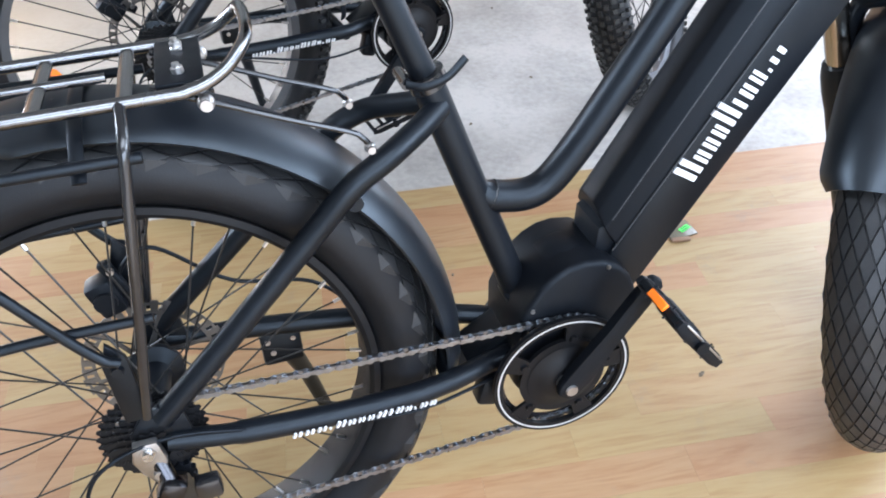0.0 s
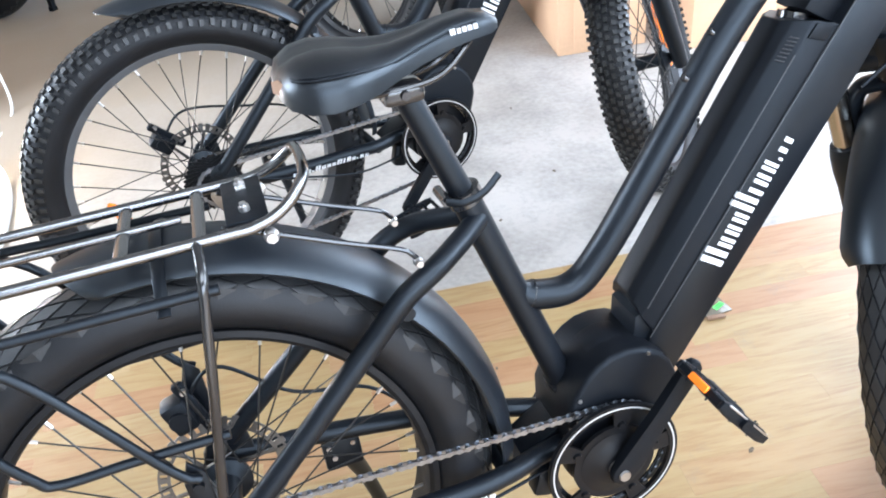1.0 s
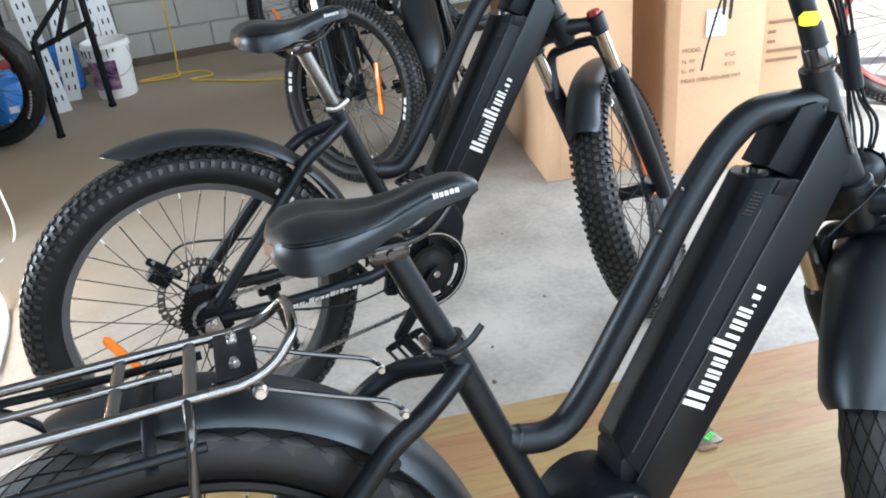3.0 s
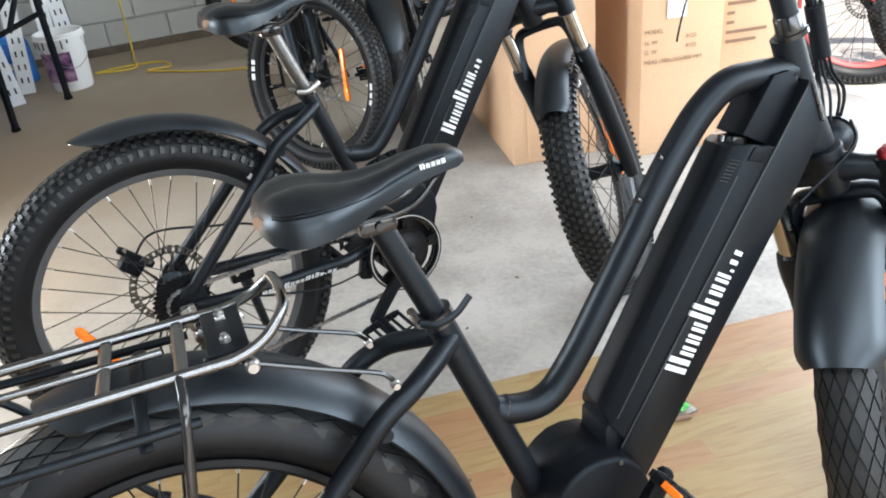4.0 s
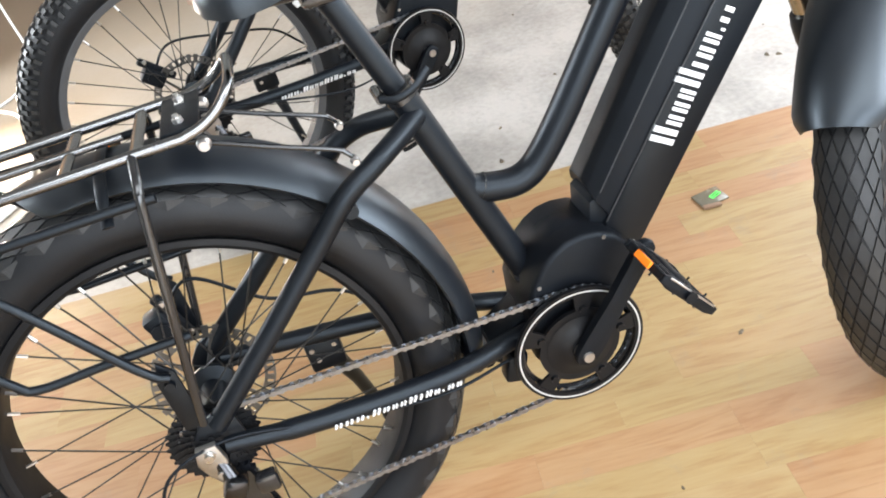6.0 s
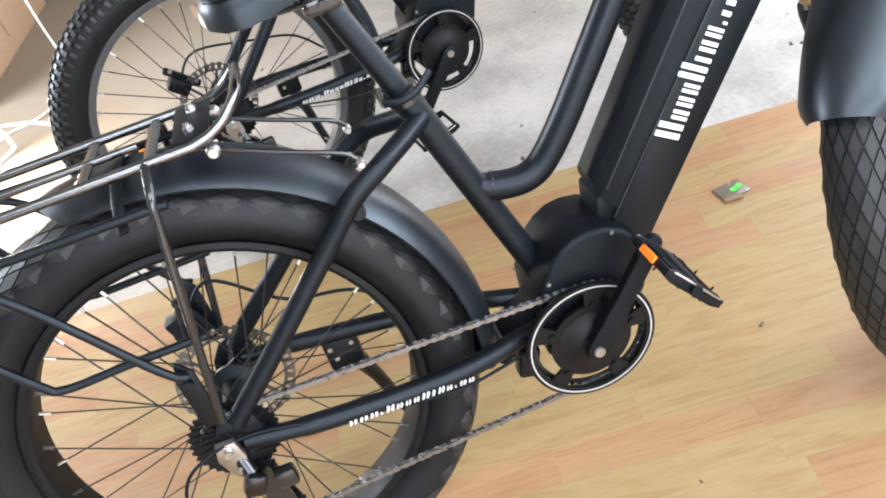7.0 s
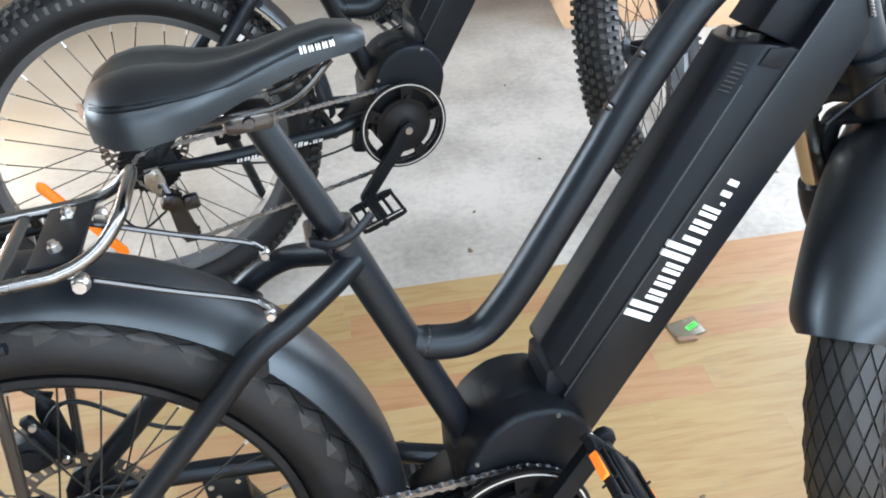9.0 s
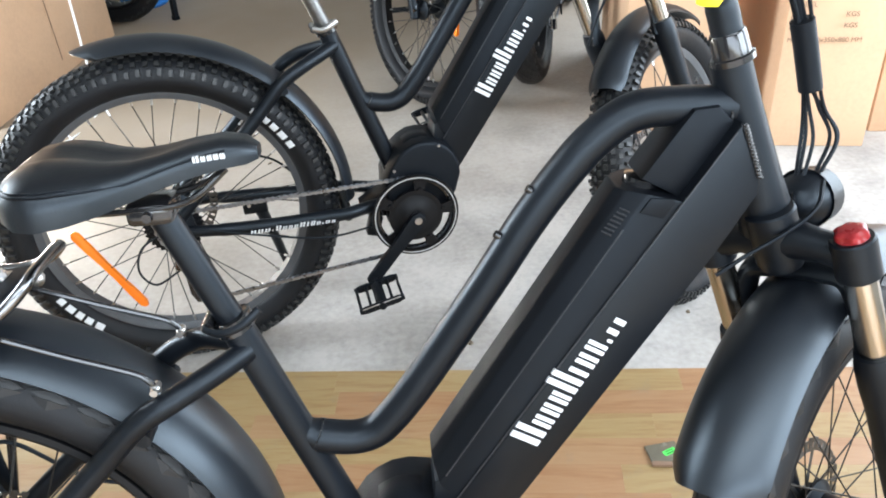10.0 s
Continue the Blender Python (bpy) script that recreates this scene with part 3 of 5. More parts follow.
def pedal(bike, centre, tilt, yaw, reflector=True):
    """A flat cage pedal: two side plates, cross bars, pins and reflectors."""
    bm = bmesh.new()
    for s in (-1, 1):
        slab([(-0.05, -0.005), (-0.036, -0.0085), (0.036, -0.0085), (0.05, -0.005), (0.05, 0.005), (0.036, 0.0085), (-0.036, 0.0085), (-0.05, 0.005)], s * 0.043 - 0.0035, s * 0.043 + 0.0035, 0.002, bm)
    for x in (-0.046, -0.024, -0.009, 0.009, 0.024, 0.046):
        block((0.006, 0.086, 0.011), (x, 0, 0), 0.002, 1, bm=bm)
    for x, y in ((-0.046, 0.02), (-0.046, -0.02), (0.046, 0.02), (0.046, -0.02), (0.02, 0.043), (-0.02, 0.043), (0.02, -0.043), (-0.02, -0.043)):
        rod(bm, (x, y, -0.01), (x, y, 0.01), 0.0014, 6)
    rod(bm, (0, -0.052, 0), (0, 0.062, 0), 0.008, 12)
    lathe([(0.0075, -0.04), (0.0105, -0.03), (0.0105, 0.03), (0.0075, 0.045)], 20, bm, closed=False)
    m = Matrix.Translation(centre) @ pose(0, 0, 0, 0, tilt, yaw)
    pd = part("pedal", bm, PLASTIC, bike, "black cage pedal with orange reflectors", m=m)
    for s in (-1, 1):
        part("cage_edge", block((0.084, 0.0016, 0.0026), (0, s * 0.0472, 0.0058), 0.0006, 1), DULLSTEEL, pd)
    if reflector:
        for x in (-0.051, 0.051):
            part("pedal_reflector", block((0.004, 0.034, 0.010), (x, 0, 0), 0.001, 1), ORANGE, pd)
    return pd


def bolt_head(bm, p, r=0.005, h=0.004, axis=(0, -1, 0)):
    a = Vector(axis)
    rod(bm, Vector(p), Vector(p) + a * h, r, 10, r * 0.85)
    return bm


# ---- the bicycles ----
AX_T, AX_D = Vector((0.900, 0, 0.935)), Vector((0.301, 0, -0.954)).normalized()
FWD = Vector((0.954, 0, 0.301))


def axis_at(z):
    return AX_T + AX_D * ((z - AX_T.z) / AX_D.z)


def bike_saddle(bike):
    sd = part("saddle", saddle_mesh(), VINYL, bike, "black vinyl comfort saddle with stitched seams", m=Matrix.Translation((0.314, 0, 0.878)) @ Matrix.Diagonal((0.94, 0.97, 0.95, 1)) @ Matrix.Translation((-0.314, 0, -0.872)))
    for s in (-1, 1):
        bm = bmesh.new()
        pts = [(0.405, s * 0.012, 0.868), (0.375, s * 0.02, 0.846), (0.345, s * 0.022, 0.836), (0.29, s * 0.022, 0.834), (0.25, s * 0.03, 0.838), (0.215, s * 0.036, 0.84)]
        tube(bm, bez(pts), 0.0035, 8)
        part("saddle_rail", bm, GLOSS, sd)
        seam = [(0.196, s * 0.062, 0.880), (0.21, s * 0.0755, 0.880), (0.232, s * 0.0815, 0.880), (0.256, s * 0.0755, 0.878), (0.282, s * 0.0605, 0.874), (0.31, s * 0.045, 0.872), (0.345, s * 0.0335, 0.879), (0.38, s * 0.028, 0.887), (0.41, s * 0.0245, 0.891)]
        bm = bmesh.new()
        tube(bm, bez(seam), 0.0014, 6)
        tube(bm, [Vector((p.x, p.y - s * 0.0042, p.z + 0.0022)) for p in bez(seam)], 0.0011, 6)
        part("stitched_seam", bm, PLASTIC, sd)
    bm = block((0.05, 0.05, 0.026), (0.318, 0, 0.828), 0.008)
    bolt_head(bm, (0.318, -0.025, 0.828), 0.006, 0.006)
    part("saddle_clamp", bm, GLOSS, sd)
    bm = slab([(-0.012, 0.862), (0.014, 0.861), (0.013, 0.874), (0.0, 0.878), (-0.011, 0.875)], -0.0012, 0.0012, 0.0005)
    part("tan_patch", bm, CARDDARK, sd, "small tan patch at the saddle's back edge", m=pose(0.1835, -0.036, 0, 0, 0, -62))
    decal_bars(sd, (0.378, 0.883), (0.41, 0.885), -0.0312, 0.0052, [1.4, 1, 1, 1, 1], [1.15, 1, 1, 1, 1])
    return sd


def drop(p, wdz):
    """Lower a point near the rear axle by wdz, fading out towards the crank."""
    k = min(1.0, max(0.0, 1 - p[0] / 0.42))
    return (*p[:-1], p[-1] + wdz * k)


def chainring(bike, crank, wdz=0.0, y=-0.085):
    """Chain wheel with its guard ring, five windows, crank arm and pedal."""
    cx, cz = 0.507, 0.291
    hub = Matrix.Translation((cx, 0, cz))
    bm = bmesh.new()
    lathe([(0.084, y - 0.003), (0.0955, y - 0.003), (0.0965, y), (0.0955, y + 0.004), (0.084, y + 0.004)], 96, bm)
    for k in range(5):
        a0 = 72 * k + 12
        lathe([(0.04, y - 0.0015), (0.086, y - 0.0015), (0.086, y + 0.003), (0.04, y + 0.003)], 5, bm, start=a0 - 10, end=a0 + 10)
        a = radians(a0)
        bolt_head(bm, (0.062 * math.sin(a), y - 0.0015, 0.062 * math.cos(a)), 0.006, 0.004)
    lathe([(0.012, y - 0.002), (0.06, y - 0.002), (0.06, y + 0.004), (0.012, y + 0.004)], 48, bm)
    lathe([(0.012, y - 0.012), (0.026, y - 0.012), (0.034, y - 0.006), (0.05, y - 0.003), (0.012, y - 0.002)], 40, bm)
    ring = part("chainring", bm, RINGBLACK, bike, "black chainring with a polished guard edge", m=hub)
    line = bmesh.new()
    lathe([(0.0892, y - 0.0037), (0.0912, y - 0.0037), (0.0912, y - 0.002), (0.0892, y - 0.002)], 96, line)
    part("polished_ring", line, RINGLINE, ring)
    teeth = bmesh.new()
    cog(0.0895, 44, y + 0.011, y + 0.013, 0.078, teeth)
    part("chainring_teeth", teeth, GLOSS, ring)
    arms = ((crank, -0.108, -0.128, -1), (crank + 180, 0.108, 0.128, 1))
    for ang, ya, yb, s in arms:
        a = radians(ang)
        d = Vector((math.sin(a), 0, math.cos(a)))
        w = Vector((d.z, 0, -d.x))
        bm = bmesh.new()
        out = []
        for t, hw in ((-0.016, 0.008), (-0.01, 0.014), (0.0, 0.017), (0.02, 0.0165), (0.09, 0.0125), (0.15, 0.0125), (0.168, 0.014), (0.178, 0.012), (0.184, 0.005)):
            out.append((t, hw))
        ol = [(d * t + w * h) for t, h in out] + [(d * t - w * h) for t, h in reversed(out)]
        slab([(p.x, p.z) for p in ol], ya - 0.007, ya + 0.007, 0.004, bm)
        arm = part("crank_arm", bm, PLASTIC, bike, m=hub)
        bm = bmesh.new()
        bolt_head(bm, (0, ya + s * 0.006, 0), 0.009, 0.004, (0, s, 0))
        part("crank_bolt", bm, DULLSTEEL, arm)
        pedal(bike, (cx + d.x * 0.168, s * 0.175, cz + d.z * 0.168), 52 if crank < 90 else -12, 0, crank < 90)
    bm = bmesh.new()
    rod(bm, (0, -0.1, 0), (0, 0.1, 0), 0.014, 20)
    part("crank_spindle", bm, DULLSTEEL, ring)
    r1, r2 = 0.0865, 0.034
    path = circle(cx, cz, r1, 0, 178, 26)
    path += [(0.055, 0.178), (0.035, 0.185), (0.022, 0.2), (0.02, 0.215), (0.026, 0.235), (0.032, 0.262), (0.03, 0.283), (0.012, 0.298), (-0.01, 0.313), (-0.028, 0.335)]
    path += circle(0, 0.36, r2, 235, 362, 14)
    path = [drop(p, wdz) for p in path]
    part("chain", chain_mesh(path, y + 0.012), CHAINSTEEL, bike, "bare steel roller chain")


def derailleur(bike, wdz=0.0):
    low = Matrix.Translation((0, 0, wdz))
    bm = bmesh.new()
    block((0.03, 0.03, 0.036), (0.012, -0.118, 0.305), 0.008, 2, Matrix.Rotation(0.5, 4, "Y"), bm)
    rod(bm, (0.004, -0.1, 0.345), (0.014, -0.12, 0.31), 0.01, 12)
    dr = part("derailleur", bm, HEADSET, bike, "silver and black rear derailleur", m=low)
    bm = slab([(-0.014, 0.374), (0.012, 0.374), (0.017, 0.345), (0.012, 0.318), (-0.004, 0.312), (-0.012, 0.33), (-0.02, 0.35)], -0.112, -0.1, 0.003)
    bolt_head(bm, (0.004, -0.112, 0.328), 0.007, 0.006)
    part("hanger", bm, DULLSTEEL, dr, "bare metal hanger plate")
    bm = bmesh.new()
    for y in (-0.096, -0.077):
        slab([(0.004, 0.308), (0.03, 0.3), (0.045, 0.21), (0.036, 0.19), (0.016, 0.192), (0.006, 0.215)], y - 0.0012, y + 0.0012, 0, bm)
    part("cage", bm, GLOSS, dr)
    for c in ((0.018, 0.292), (0.03, 0.208)):
        bm = bmesh.new()
        cog(0.02, 11, -0.09, -0.082, 0.005, bm)
        part("jockey_wheel", bm, PLASTIC, dr, m=Matrix.Translation((c[0], 0, c[1])))
    bm = bmesh.new()
    block((0.03, 0.02, 0.03), (0.05, -0.115, 0.29), 0.006, 2, None, bm)
    part("cover", bm, GLOSS, dr)
    bm = bmesh.new()
    rod(bm, (0, -0.104, 0.362), (0, -0.114, 0.362), 0.009, 6)
    rod(bm, (0, -0.114, 0.362), (0, -0.12, 0.362), 0.006, 12)
    part("axle_nut", bm, STEEL, bike, m=low)
    bm = bmesh.new()
    tube(bm, bez([(0.0, -0.125, 0.29), (-0.05, -0.13, 0.27), (-0.075, -0.13, 0.31), (-0.05, -0.12, 0.36), (0.03, -0.105, 0.37), (0.15, -0.1, 0.335), (0.3, -0.085, 0.29), (0.42, -0.06, 0.285)]), 0.0024, 8)
    part("gear_cable", bm, PLASTIC, bike, m=low)


def caliper(bike, hub, y, ang):
    """Disc brake caliper on its bracket, with a hose."""
    a = radians(ang)
    c = Vector((hub[0] + 0.092 * math.sin(a), y, hub[2] + 0.092 * math.cos(a)))
    bm = block((0.034, 0.034, 0.05), c, 0.007, 2, Matrix.Rotation(a, 4, "Y"))
    block((0.016, 0.012, 0.085), c + Vector((0.02 * math.cos(a), 0.0, -0.02 * math.sin(a))), 0.003, 1, Matrix.Rotation(a, 4, "Y"), bm)
    rod(bm, c + Vector((0, -0.022, 0)), c + Vector((0, 0.026, 0)), 0.014, 14)
    cl = part("brake_caliper", bm, PLASTIC, bike, "black disc brake caliper with steel bolts")
    for t in (-0.03, 0.03):
        bm = bmesh.new()
        bolt_head(bm, c + Vector((0.024 * math.cos(a) + t * math.sin(a), -0.006, t * math.cos(a) - 0.024 * math.sin(a))), 0.0048, 0.005)
        part("caliper_bolt", bm, STEEL, cl)
    return c


def fork(bike, S, spread=0.078, fender_range=None, fender_size=None, hub=(1.13, 0, 0.36), crown=0.705, fscale=1.0, lead=0.026):
    """Suspension fork: crown, stanchions, lower legs, arch, caps; turned by S."""
    off = FWD * lead
    top = axis_at(crown)
    bm = bmesh.new()
    rise = -AX_D * 0.016
    arm = [top + off + Vector((0, -spread, 0)), top + off * 0.55 + rise * 0.6 + Vector((0, -0.045, 0)), top + rise + Vector((0, -0.012, 0)), top + rise + Vector((0, 0.012, 0)), top + off * 0.55 + rise * 0.6 + Vector((0, 0.045, 0)), top + off + Vector((0, spread, 0))]
    tube(bm, arm, [0.0195, 0.0175, 0.024, 0.024, 0.0175, 0.0195], 14, flat=0.9, side=(1, 0, 0))
    caps = []
    for s in (-1, 1):
        p = top + off + Vector((0, s * spread, 0))
        caps.append(p)
    fk = part("fork", bm, PAINT, bike, "black suspension fork", m=S)
    bm = bmesh.new()
    tube(bm, [top - AX_D * 0.05, top - AX_D * 0.048, top + AX_D * 0.012, top + AX_D * 0.02], [0.0245, 0.0265, 0.0255, 0.022], 20)
    part("crown_boss", bm, PAINT, fk)
    for s, p in zip((-1, 1), caps):
        bm = bmesh.new()
        tube(bm, [p - AX_D * 0.022, p - AX_D * 0.02, p + AX_D * 0.022, p + AX_D * 0.024], [0.0205, 0.0225, 0.0225, 0.0205], 20)
        part("crown_collar", bm, PAINT, fk)
        foot = Vector((hub[0] - 0.012, s * spread, hub[2]))
        u = (foot - p).normalized()
        q = p + u * 0.135
        bm = bmesh.new()
        rod(bm, p, q + u * 0.02, 0.0165, 20)
        part("stanchion", bm, STANCHION, fk, "bronze-tinted steel stanchion")
        bm = bmesh.new()
        tube(bm, [q - u * 0.012, q + u * 0.004, q + u * 0.03, q + u * 0.06, p.lerp(foot, 0.78), p.lerp(foot, 0.93), foot + u * 0.028, foot + u * 0.034], [0.0215, 0.024, 0.0245, 0.0225, 0.022, 0.0205, 0.018, 0.012], 18)
        block((0.034, 0.016, 0.044), foot + Vector((0.004, 0, 0)), 0.006, 2, None, bm)
        part("fork_leg", bm, PAINT, fk)
        bm = bmesh.new()
        rings = []
        for r, y, fl in ((0.0165, -0.004, 0), (0.0185, 0.0, 0.0), (0.0175, 0.002, 0.0018), (0.0175, 0.008, 0.0018), (0.014, 0.0115, 0.0012), (0.006, 0.0125, 0.0), (0.0008, 0.0125, 0.0)):
            rings.append([bm.verts.new(((r + fl * math.cos(6 * a)) * math.cos(a), y, (r + fl * math.cos(6 * a)) * math.sin(a))) for a in (2 * math.pi * k / 36 for k in range(36))])
        for ra, rb in zip(rings, rings[1:]):
            for k in range(36):
                bm.faces.new((ra[k], ra[(k + 1) % 36], rb[(k + 1) % 36], rb[k]))
        bm.faces.new(rings[-1])
        turn_up = (-AX_D).to_track_quat("Y", "Z").to_matrix().to_4x4()
        part("lockout_knob" if s < 0 else "air_cap", bm, RED if s < 0 else PLASTIC, fk, "red lockout knob" if s < 0 else "", m=Matrix.Translation(p - AX_D * 0.022) @ turn_up @ Matrix.Scale(0.88, 4))
        bm = bmesh.new()
        bolt_head(bm, foot + Vector((0.004, s * 0.008, 0)), 0.009, 0.006, (0, s, 0))
        part("axle_nut", bm, STEEL, fk)
    c = top + off
    back = FWD * 0.022
    arch = [c + Vector((0, s * spread * k, 0)) + AX_D * d + back * f for s, k, d, f in ((-1, 0.88, 0.15, 0.0), (-1, 0.86, 0.095, 0.6), (-1, 0.7, 0.05, 1), (-1, 0.35, 0.04, 1), (1, 0.35, 0.04, 1), (1, 0.7, 0.05, 1), (1, 0.86, 0.095, 0.6), (1, 0.88, 0.15, 0.0))]
    bm = bmesh.new()
    tube(bm, bez(arch), 0.0165, 12, flat=0.75)
    part("fork_arch", bm, PAINT, fk)
    if fender_range:
        part("front_fender", fender(*fender_range, *fender_size), FENDER, fk, "matt black plastic mudguard", m=Matrix.Translation(hub) @ Matrix.Scale(fscale, 4))


def steer_matrix(deg, side=0.0, roll=0.0):
    return Matrix.Translation(AX_T + Vector((0, side, 0))) @ Matrix.Rotation(radians(roll), 4, "X") @ Matrix.Rotation(radians(deg), 4, -AX_D) @ Matrix.Translation(-AX_T)


def electric_bike(m, label, tyre, steer, crank, rack, rear_fender, front_fender, group="electric bikes", wdz=0.0, fdz=-0.024, fx=1.14, crown=0.705, fs=0.965, side=0.0, roll=0.0, lead=0.026, fwide=0.965, front_marks=(), rear_marks=(), rim_mat=None, rs=1.0, spread=None, hub=None, fender_r=None):
    bike = thing("electric_bike", m, label, "electric bike", group)
    S = steer_matrix(steer, side, roll)
    fw = 0.066 if tyre == "fat" else 0.052
    # frame
    part("seat_tube", tubes(([(0.370, 0, 0.702), (0.4765, 0, 0.381)], 0.0185, {"seg": 20})), PAINT, bike)
    bm = bmesh.new()
    rod(bm, (0.325, 0, 0.825), (0.379, 0, 0.677), 0.0152, 20)
    part("seatpost", bm, PAINT if tyre == "fat" else DISC, bike)
    top_pts = [(0.424, 0, 0.545), (0.445, 0, 0.533), (0.482, 0, 0.5255), (0.508, 0, 0.531), (0.53, 0, 0.549), (0.562, 0, 0.588), (0.597, 0, 0.637), (0.652, 0, 0.716), (0.695, 0, 0.781), (0.735, 0, 0.833), (0.767, 0, 0.867), (0.805, 0, 0.891), (0.852, 0, 0.8935), (0.905, 0, 0.889)]
    top_run = bez(top_pts, 6)
    part("top_tube", tubes((top_run, [0.016, 0.0165, 0.017, 0.0175, 0.0185, 0.0195] + [0.0202] * (len(top_run) - 6), {"seg": 20})), PAINT, bike, "low curved step-through top tube")
    hb = axis_at(0.748)
    bm = bmesh.new()
    tube(bm, [AX_T - AX_D * 0.0, AX_T + AX_D * 0.05, AX_T + AX_D * 0.13, hb - AX_D * 0.006, hb], [0.0205, 0.0208, 0.0245, 0.0295, 0.0285], 24)
    part("head_tube", bm, PAINT, bike)
    bm = bmesh.new()
    tube(bm, [AX_T - AX_D * 0.002, AX_T - AX_D * 0.008, AX_T - AX_D * 0.009, AX_T - AX_D * 0.03, AX_T - AX_D * 0.032], [0.0215, 0.0215, 0.0185, 0.0175, 0.0165], 20)
    part("headset", bm, GLOSS, bike, m=S)
    for s in (-1, 1):
        q = 1.0 if tyre == "fat" else 0.86
        pts = [(0.384, s * 0.008, 0.664), (0.352, s * 0.034 * q, 0.655), (0.312, s * 0.06 * q, 0.643), (0.268, s * 0.068 * q, 0.619), (0.216, s * 0.07 * q, 0.568), (0.12, s * 0.079 * q, 0.477), (0.02, s * 0.087 * q, 0.384)]
        part("seat_stay", tubes((bez([drop(p, wdz) for p in pts]), 0.0135, {"seg": 14})), PAINT, bike)
        pts = [(0.02, s * 0.092 * q, 0.354), (0.1, s * 0.095 * q, 0.342), (0.2, s * 0.092 * q, 0.331), (0.3, s * 0.083 * q, 0.321), (0.36, s * 0.072, 0.318), (0.41, s * 0.055, 0.315), (0.455, s * 0.04, 0.310)]
        part("chain_stay", tubes((bez([drop(p, wdz) for p in pts]), [0.0125] * 8 + [0.014] * 41, {"seg": 14})), PAINT, bike)
        bm = slab([(-0.022, 0.35), (-0.008, 0.335), (0.03, 0.335), (0.05, 0.35), (0.045, 0.39), (0.02, 0.405), (0.0, 0.395), (-0.018, 0.37)], s * 0.088 * q - 0.004, s * 0.088 * q + 0.004, 0.002)
        part("dropout", bm, PAINT, bike, m=Matrix.Translation((0, 0, wdz)))
    bm = bmesh.new()
    rod(bm, (0.362, -0.07, 0.307), (0.362, 0.07, 0.307), 0.011, 12)
    part("stay_bridge", bm, PAINT, bike)
    bm = bmesh.new()
    rod(bm, (0.27, -0.068, 0.6), (0.27, 0.068, 0.6), 0.009, 12)
    part("stay_bridge", bm, PAINT, bike)
    bm = bmesh.new()
    slab([(0.395, 0.30), (0.47, 0.345), (0.49, 0.30), (0.46, 0.27), (0.41, 0.28)], -0.035, 0.035, 0.008, bm)
    part("frame_yoke", bm, PAINT, bike)
    part("cable_guide", block((0.03, 0.03, 0.05), (0.418, -0.045, 0.266), 0.006, 2, Matrix.Rotation(0.3, 4, "Y")), PAINT, bike)
    rng = random.Random(3)
    for c, ax, r in ((Vector((0.441, 0, 0.5355)), Vector((0.8, 0, -0.45)), 0.0182), (AX_T + AX_D * 0.052 - FWD * 0.018, Vector((1, 0, -0.05)), 0.0215), (Vector((0.375, 0, 0.662)), Vector((0.9, 0, 0.3)), 0.018)):
        weld = bmesh.new()
        ax = ax.normalized()
        u = Vector((0, 1, 0))
        w = ax.cross(u)
        for k in range(34):
            a = 2 * math.pi * k / 34
            p = c + r * (math.cos(a) * u + math.sin(a) * w)
            t = (-math.sin(a) * u + math.cos(a) * w)
            tube(weld, [p - t * 0.0026, p, p + t * 0.0026], [0.0008, 0.0015 + rng.uniform(0, 0.0004), 0.0008], 6)
        part("weld_bead", weld, WELD, bike)
    weld = bmesh.new()
    for k in range(16):
        p = Vector((0.903 + 0.00128 * k, -0.0436, 0.881 - 0.0036 * k))
        tube(weld, [p + Vector((-0.003, 0, 0.001)), p, p + Vector((0.003, 0, -0.001))], [0.0012, 0.0026 + rng.uniform(0, 0.0006), 0.0012], 6)
    part("weld_bead", weld, WELD, bike)
    # down tube, battery, motor
    half = 0.043
    tubeline = [dt(0.60, 0.203), dt(1.249, 0.172), dt(1.225, 0.216), dt(1.205, 0.236), dt(1.13, 0.242), dt(0.66, 0.266), dt(0.60, 0.256)]
    part("down_tube", slab(tubeline, -half, half, 0.004, segs=2), PAINT, bike, "deep box-section down tube")
    # the case narrows towards its rear in two long chamfers
    ends = ((0.716, 1.158, 0.205, 0.041), (0.73, 1.144, 0.166, 0.041), (0.743, 1.133, 0.150, 0.028), (0.749, 1.127, 0.143, 0.016))
    bat = bmesh.new()
    low, top = [], []
    for a0, a1, n0, w in ends:
        n1 = n0 - 0.0245
        low.append([bm_v(bat, dt(a0, n0), y) for y in (-w, w)])
        top.append([bm_v(bat, dt(a1, n1), y) for y in (-w, w)])
    ring_a = [c[0] for c in low] + [c[1] for c in reversed(low)]
    ring_b = [c[0] for c in top] + [c[1] for c in reversed(top)]
    bat.faces.new(ring_a)
    bat.faces.new(ring_b[::-1])
    for k in range(len(ring_a)):
        j = (k + 1) % len(ring_a)
        bat.faces.new((ring_a[k], ring_a[j], ring_b[j], ring_b[k]))
    bmesh.ops.bevel(bat, geom=bat.edges[:], offset=0.0025, segments=2, affect="EDGES", profile=0.5)
    bt = part("battery", bat, PLASTIC, bike, "long black battery case locked to the down tube", sharp=20)
    bm = slab([dt(1.15, 0.132), dt(1.234, 0.131), dt(1.25, 0.15), dt(1.245, 0.178), dt(1.156, 0.181)], -0.027, 0.027, 0.003)
    part("battery_mount", bm, PLASTIC, bike)
    bm = slab([dt(1.124, 0.146), dt(1.142, 0.146), dt(1.155, 0.168), dt(1.132, 0.171)], -0.0435, -0.04, 0.001)
    part("battery_latch", bm, PLASTIC, bt)
    bm = bmesh.new()
    tp = dt(1.143, 0.146)
